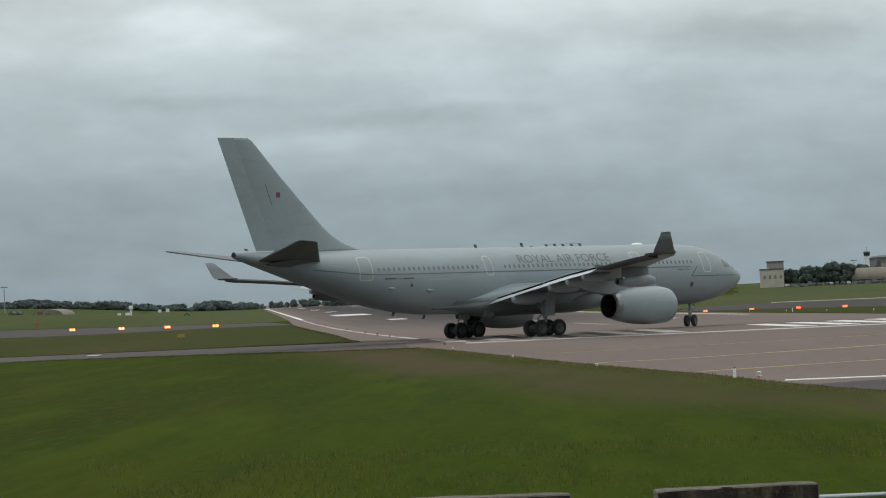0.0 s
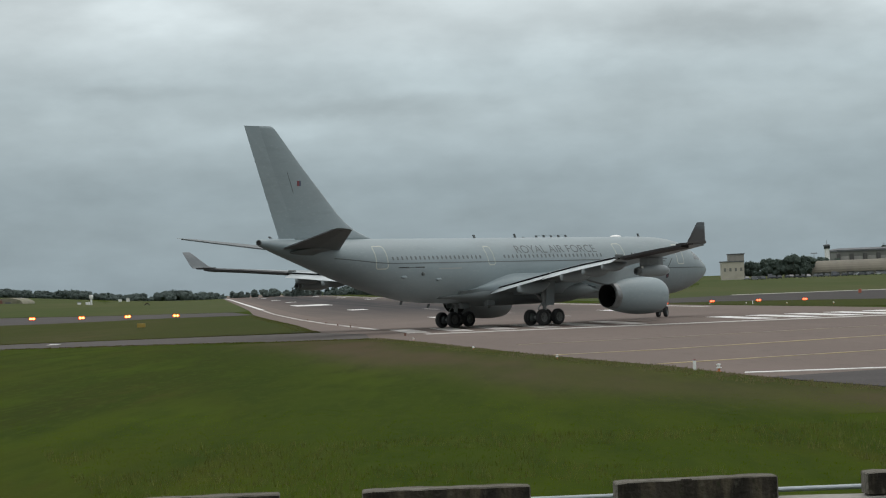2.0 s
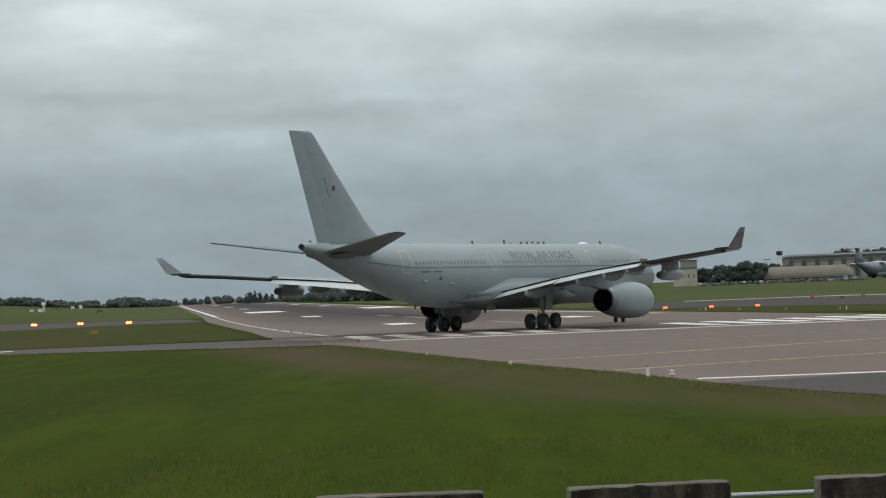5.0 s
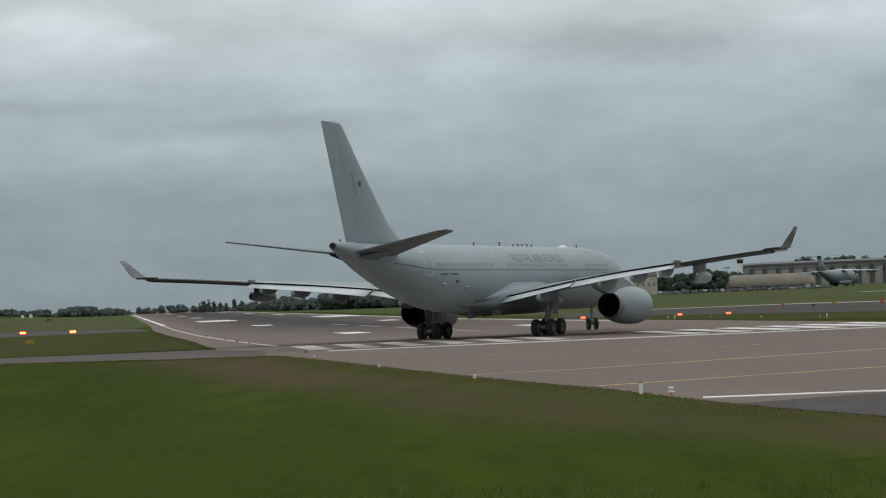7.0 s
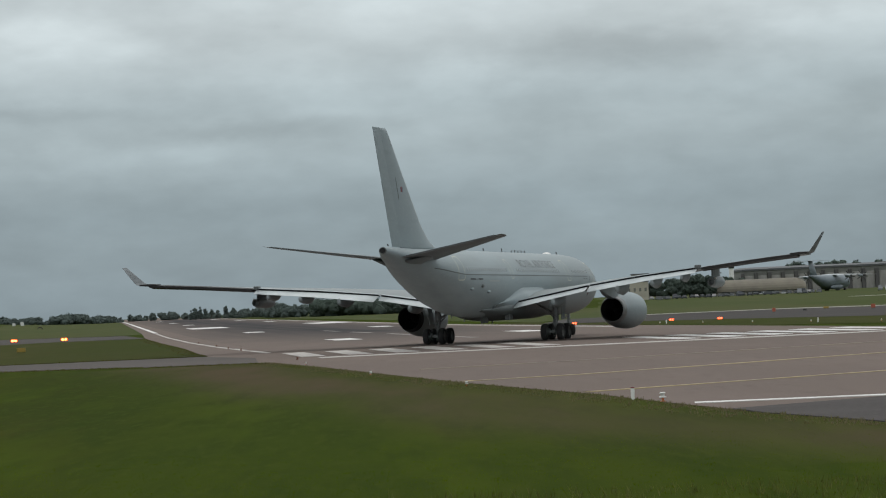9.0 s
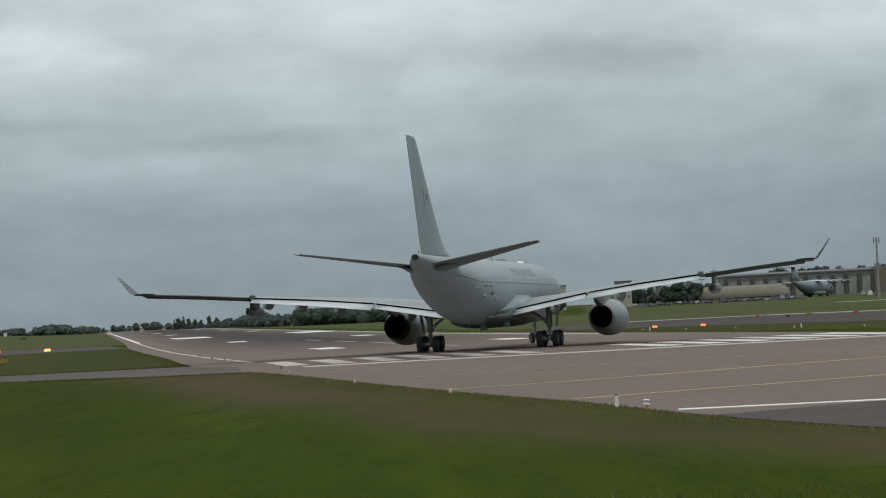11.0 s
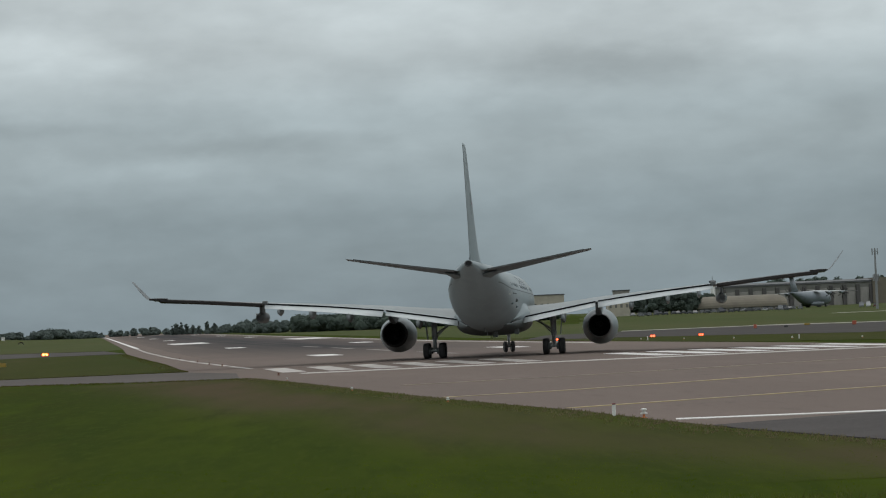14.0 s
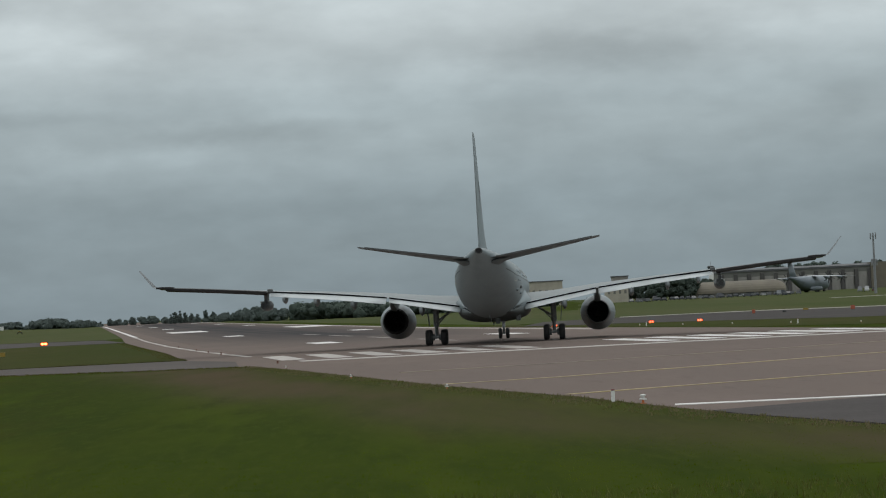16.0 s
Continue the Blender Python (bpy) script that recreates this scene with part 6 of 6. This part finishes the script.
def transport():
    """Parked four-propeller transport with a high wing and a T-tail."""
    x, y = polar(-9.28, 1110)
    ob = thing("transport_aircraft", "parked grey four-propeller military transport aircraft", "aircraft", "", here(x, y, -32))
    bm = bmesh.new()
    st = [(0, 3.4, 0.1, 3.3), (1.5, 4.6, 1.1, 2.2), (4, 6.2, 2.4, 1.1), (7, 7.0, 2.8, 0.9), (24, 7.0, 2.8, 0.9), (30, 7.0, 2.5, 1.9), (36, 7.0, 1.6, 4.0), (41, 7.0, 0.7, 5.9), (43, 6.9, 0.2, 6.5)]
    rings(bm, [[(w * math.sin(2 * math.pi * i / 24), 20 - s, (t + b) / 2 + (t - b) / 2 * math.cos(2 * math.pi * i / 24)) for i in range(24)] for s, t, w, b in st])
    part("fuselage", bm, TRANSPORT_PAINT, ob, smooth=True)
    bm = bmesh.new()
    for sx in (-1, 1):
        rings(bm, [[(sx * 2.4 + 0.9 * w * math.cos(2 * math.pi * i / 12), 8 - 14 * d, 1.6 + 1.0 * w * math.sin(2 * math.pi * i / 12)) for i in range(12)] for d, w in ((0, 0.1), (0.12, 0.8), (0.5, 1), (0.85, 0.8), (1, 0.1))])
    part("gear_fairing", bm, TRANSPORT_PAINT, ob, smooth=True)
    bm = bmesh.new()
    rings(bm, [[(xx, p[1], p[2]) for p in foil(28.85 - (5 - 0.27 * abs(xx)) , 28.85 - (-0.6 + 0.02 * abs(xx)), 0, 7.1 - 0.03 * abs(xx), 6.95 - 0.03 * abs(xx), 0.14)] for xx in (-21.2, -12, 0, 12, 21.2)])
    part("wing", bm, PAINT_FLAP, ob, smooth=True)
    bm, secs = bmesh.new(), []
    for z, s0, s1 in ((6.5, 33.5, 41.5), (8.8, 35.4, 42.2), (13.0, 38.6, 43.4)):
        secs.append([(p[2], p[1] - 8.85, z) for p in foil(s0, s1, 0, 0, 0, 0.11, 8)])
    rings(bm, secs)
    part("fin", bm, TRANSPORT_PAINT, ob, smooth=True)
    bm = bmesh.new()
    rings(bm, [[(xx, p[1] - 8.85, p[2]) for p in foil(38.6 + 0.36 * abs(xx), 43.4 + 0.08 * abs(xx), 0, 13.1 - 0.02 * abs(xx), 13.1 - 0.02 * abs(xx), 0.10, 8)] for xx in (-9.3, 0, 9.3)])
    part("tailplane", bm, TRANSPORT_PAINT, ob, smooth=True)
    for ex in (-12.6, -6.2, 6.2, 12.6):
        eng = new("engine")
        eng.parent, eng.location = ob, (ex, 6.6 - 0.25 * abs(ex), 6.1)
        bm = bmesh.new()
        pod_body(bm, (0, 1.6, 0), [(0, 0.25), (0.4, 0.5), (1.2, 0.62), (3.4, 0.6), (4.8, 0.2)], n=14)
        part("nacelle", bm, TRANSPORT_PAINT, eng, smooth=True)
        for k in range(8):
            bm = bmesh.new()
            box(bm, (-0.14, 1.35, 0.25), (0.14, 1.43, 2.65), Matrix.Rotation(2 * math.pi * k / 8 + 0.2, 4, "Y"))
            part("blade", bm, BLACK, eng)
    for sx in (-1, 1):
        for yy in (0.2, 1.6, 3.0):
            bm = bmesh.new()
            turned(bm, (sx * 2.5, yy, 0.6), (sx, 0, 0), [(-0.25, 0.6), (0.25, 0.6)], 14)
            part("wheel", bm, TYRE, ob)
    bm = bmesh.new()
    turned(bm, (0, 15.4, 0.5), (1, 0, 0), [(-0.4, 0.5), (0.4, 0.5)], 12)
    tube(bm, (0, 15.4, 0.5), (0, 15.4, 1.6), 0.15)
    part("nose_wheel", bm, TYRE, ob)
    return ob


transport()


# ---- grass of the near field ----
for m in (BLADES, ROUGH_GRASS):
    leafy(m)
VERGE = [(11.7, 64.6), (9.8, 72), (8.1, 81.4), (6.6, 91.4), (4.7, 100.2), (2.3, 112), (-0.35, 127), (-5.05, 154.5), (-9.5, 178)]


def verge_x(y):
    for (x0, y0), (x1, y1) in zip(VERGE, VERGE[1:]):
        if y <= y1:
            return x0 + (x1 - x0) * max(-2.5, (y - y0)) / (y1 - y0) if y >= y0 else x0 + (y0 - y) * 0.33
    return VERGE[-1][0]


def blades(name, material, label, pts, tall, wide, per, seed):
    """Upright grass blades in tufts at the given ground points."""
    rng = np.random.default_rng(seed)
    n = len(pts)
    base = np.repeat(np.asarray(pts, float), per, axis=0)
    m = len(base)
    base[:, :2] += rng.normal(0, 0.06, (m, 2))
    h = rng.uniform(tall[0], tall[1], m) * np.repeat(rng.uniform(0.6, 1.25, n), per)
    a = rng.uniform(0, np.pi, m)
    w = rng.uniform(wide[0], wide[1], m)
    lean = rng.normal(0, 0.35, (m, 2)) * h[:, None]
    side = np.stack([np.cos(a) * w, np.sin(a) * w, np.zeros(m)], 1)
    tip = base + np.stack([lean[:, 0], lean[:, 1], h], 1)
    base[:, 2] -= 0.02
    co = np.stack([base - side, base + side, tip], 1).reshape(-1, 3)
    me = bpy.data.meshes.new(name)
    me.vertices.add(3 * m)
    me.vertices.foreach_set("co", co.ravel())
    me.loops.add(3 * m)
    me.loops.foreach_set("vertex_index", np.arange(3 * m))
    me.polygons.add(m)
    me.polygons.foreach_set("loop_start", np.arange(0, 3 * m, 3))
    me.update(calc_edges=True)
    ob = dress(name, me, material)
    return tagged(ob, label, "grass", kind="stuff")


def scatter(y0, y1, density, seed, keep):
    """Ground points in the wedge before the viewer."""
    rng = np.random.default_rng(seed)
    n = int((y1 - y0) * (y0 + y1) * 0.24 * density)
    y = np.sqrt(rng.uniform(y0 * y0, y1 * y1, n))
    x = rng.uniform(-0.25, 0.23, n) * y
    return [(a, b, gz(a, b)) for a, b in zip(x, y) if keep(a, b)]


def clump(x, y, k):
    return noise.noise(Vector((x * k, y * k * 0.6, 3.3)))


chance = random.Random(31)
inside = lambda x, y: x < verge_x(y) - 0.1 and not (y > 176 and x < -9)
near = scatter(26, 64, 15, 1, lambda x, y: inside(x, y) and chance.random() < 1.25 - (y - 24) / 40)
blades("field_grass", BLADES, "short green field grass with lighter and darker tufts", near, (0.015, 0.045), (0.005, 0.012), 4, 4)
seeds = scatter(28, 46, 9, 7, lambda x, y: inside(x, y) and clump(x, y, 0.25) > 0.0)
blades("seed_stems", BLADES_DRY, "pale dry seed stems standing above the grass", seeds, (0.07, 0.19), (0.004, 0.009), 4, 8)
edge = scatter(52, 178, 26, 9, lambda x, y: inside(x, y) and verge_x(y) - x < 0.15 + 2.0 * chance.random() ** 2.5)
blades("verge_grass", ROUGH_GRASS, "brownish seeding grass along the pavement edge", edge, (0.04, 0.13), (0.015, 0.035), 5, 10)


def fringe(pts, seed, density=9):
    """Points strewn along the border of a patch of grass, thinning inwards (to the left of the way walked)."""
    rng, got = random.Random(seed), []
    for (xa, ya), (xb, yb) in zip(pts, pts[1:]):
        d = math.dist((xa, ya), (xb, yb))
        for _ in range(int(d * density)):
            k, off = rng.random(), 1.6 * rng.random() ** 2
            x, y = xa + (xb - xa) * k - (yb - ya) / d * off, ya + (yb - ya) * k + (xb - xa) / d * off
            got.append((x, y, gz(x, y) + 0.03))
    return got


ISLAND_BLADES = mat("olive_grass_blades", (0.098, 0.104, 0.030), 0.9, vary=[(0.12, (0.122, 0.108, 0.048), 0.42, 0.64, 4, ONE)], spec=0.03, island=0.15)
leafy(ISLAND_BLADES)
border = fringe([(-120, 217.2), (-40, 219), (-17.2, 218.9)], 41) + fringe([(-17.2, 218.9), (-19.4, 235), (-24.2, 277), (-33.7, 350), (-45.8, 447)], 42, 6)
border += fringe([(-9.4, 177.4), (-18, 180.6), (-27, 187.6), (-39, 192.4), (-60, 192)], 43)
blades("island_edge_grass", ISLAND_BLADES, "rough olive grass fringing the taxiway edges", border, (0.03, 0.11), (0.03, 0.08), 5, 44)


def dry_verge():
    """A strip of ground where the grass turns brown towards the pavement."""
    m = GRASS.copy()
    m.name = "drying_grass"
    nt = m.node_tree
    b = nt.nodes["Principled BSDF"]
    src = b.inputs["Base Color"].links[0].from_socket
    at, tc, no, mu, mx = [nt.nodes.new("ShaderNode" + k) for k in ("Attribute", "TexCoord", "TexNoise", "Math", "Mix")]
    at.attribute_name = "dry"
    no.inputs["Scale"].default_value, no.inputs["Detail"].default_value = 0.16, 7
    mp = nt.nodes.new("ShaderNodeMapping")
    mp.inputs["Scale"].default_value = (1, 0.14, 1)
    nt.links.new(tc.outputs["Object"], mp.inputs[0])
    nt.links.new(mp.outputs[0], no.inputs["Vector"])
    nt.links.new(at.outputs["Fac"], mu.inputs[0])
    pr = nt.nodes.new("ShaderNodeMapRange")
    pr.inputs["From Min"].default_value, pr.inputs["From Max"].default_value = 0.42, 0.72
    pr.inputs["To Min"].default_value, pr.inputs["To Max"].default_value = 0.20, 0.58
    nt.links.new(no.outputs["Fac"], pr.inputs["Value"])
    nt.links.new(pr.outputs[0], mu.inputs[1])
    mu.operation = "MULTIPLY"
    sc = nt.nodes.new("ShaderNodeMath")
    sc.operation, sc.use_clamp = "MULTIPLY", True
    sc.inputs[1].default_value = 2.6
    nt.links.new(mu.outputs[0], sc.inputs[0])
    mx.data_type = "RGBA"
    nt.links.new(sc.outputs[0], mx.inputs["Factor"])
    nt.links.new(src, mx.inputs[6])
    mx.inputs[7].default_value = (0.068, 0.053, 0.030, 1)
    nt.links.new(mx.outputs[2], b.inputs["Base Color"])
    vs, fs, dry, n = [], [], [], 13
    rows = [50 + 2.2 * i for i in range(59)]
    for y in rows:
        for k in range(n):
            u = k / (n - 1)
            w = 13 + 0.08 * y
            vs.append((verge_x(y) + 0.4 - w * u, y, gz(verge_x(y) - w * u, y) + 0.018 * (0.8 - u)))
            dry.append(math.exp(-((u - 0.26) / 0.2) ** 2))
    for i in range(len(rows) - 1):
        for k in range(n - 1):
            a = i * n + k
            fs.append((a, a + n, a + n + 1, a + 1))
    ob = raw("dry_verge", vs, fs, m)
    ob.data.attributes.new("dry", "FLOAT", "POINT").data.foreach_set("value", dry)
    for p in ob.data.polygons:
        if p.normal.z < 0:
            p.flip()
    return tagged(ob, "brownish drying grass beside the pavement", "grass", kind="structure")


dry_verge()


# ---- what moves ----
def motions():
    rows = [(t, pose(x, y, 0.075, 0, 0, a)) for t, x, y, a in PLANE]
    walk(tanker, rows)
    # distance rolled along the path
    marks = [0.0]
    for (_, xa, ya, _), (_, xb, yb, _) in zip(PLANE, PLANE[1:]):
        marks.append(marks[-1] + math.hypot(xb - xa, yb - ya))
    steps = [i * 0.2 for i in range(81)]
    rolled = lambda t: float(np.interp(t, [row[0] for row in PLANE], marks))
    for wheels, r in ((main_wheels, 0.70), (nose_wheels, 0.53)):
        for w in wheels:
            p = w.location.copy()
            walk(w, [(t, Matrix.Translation(p) @ Matrix.Rotation(-rolled(t) / r, 4, "X")) for t in steps])
    walk(nose_gear, [(t, pose(0, 22.18, 0, 0, 0, a)) for t, a in ((0, 26), (4, 30), (8, 34), (11, 30), (13, 20), (14.5, 10), (16, 4))])


motions()
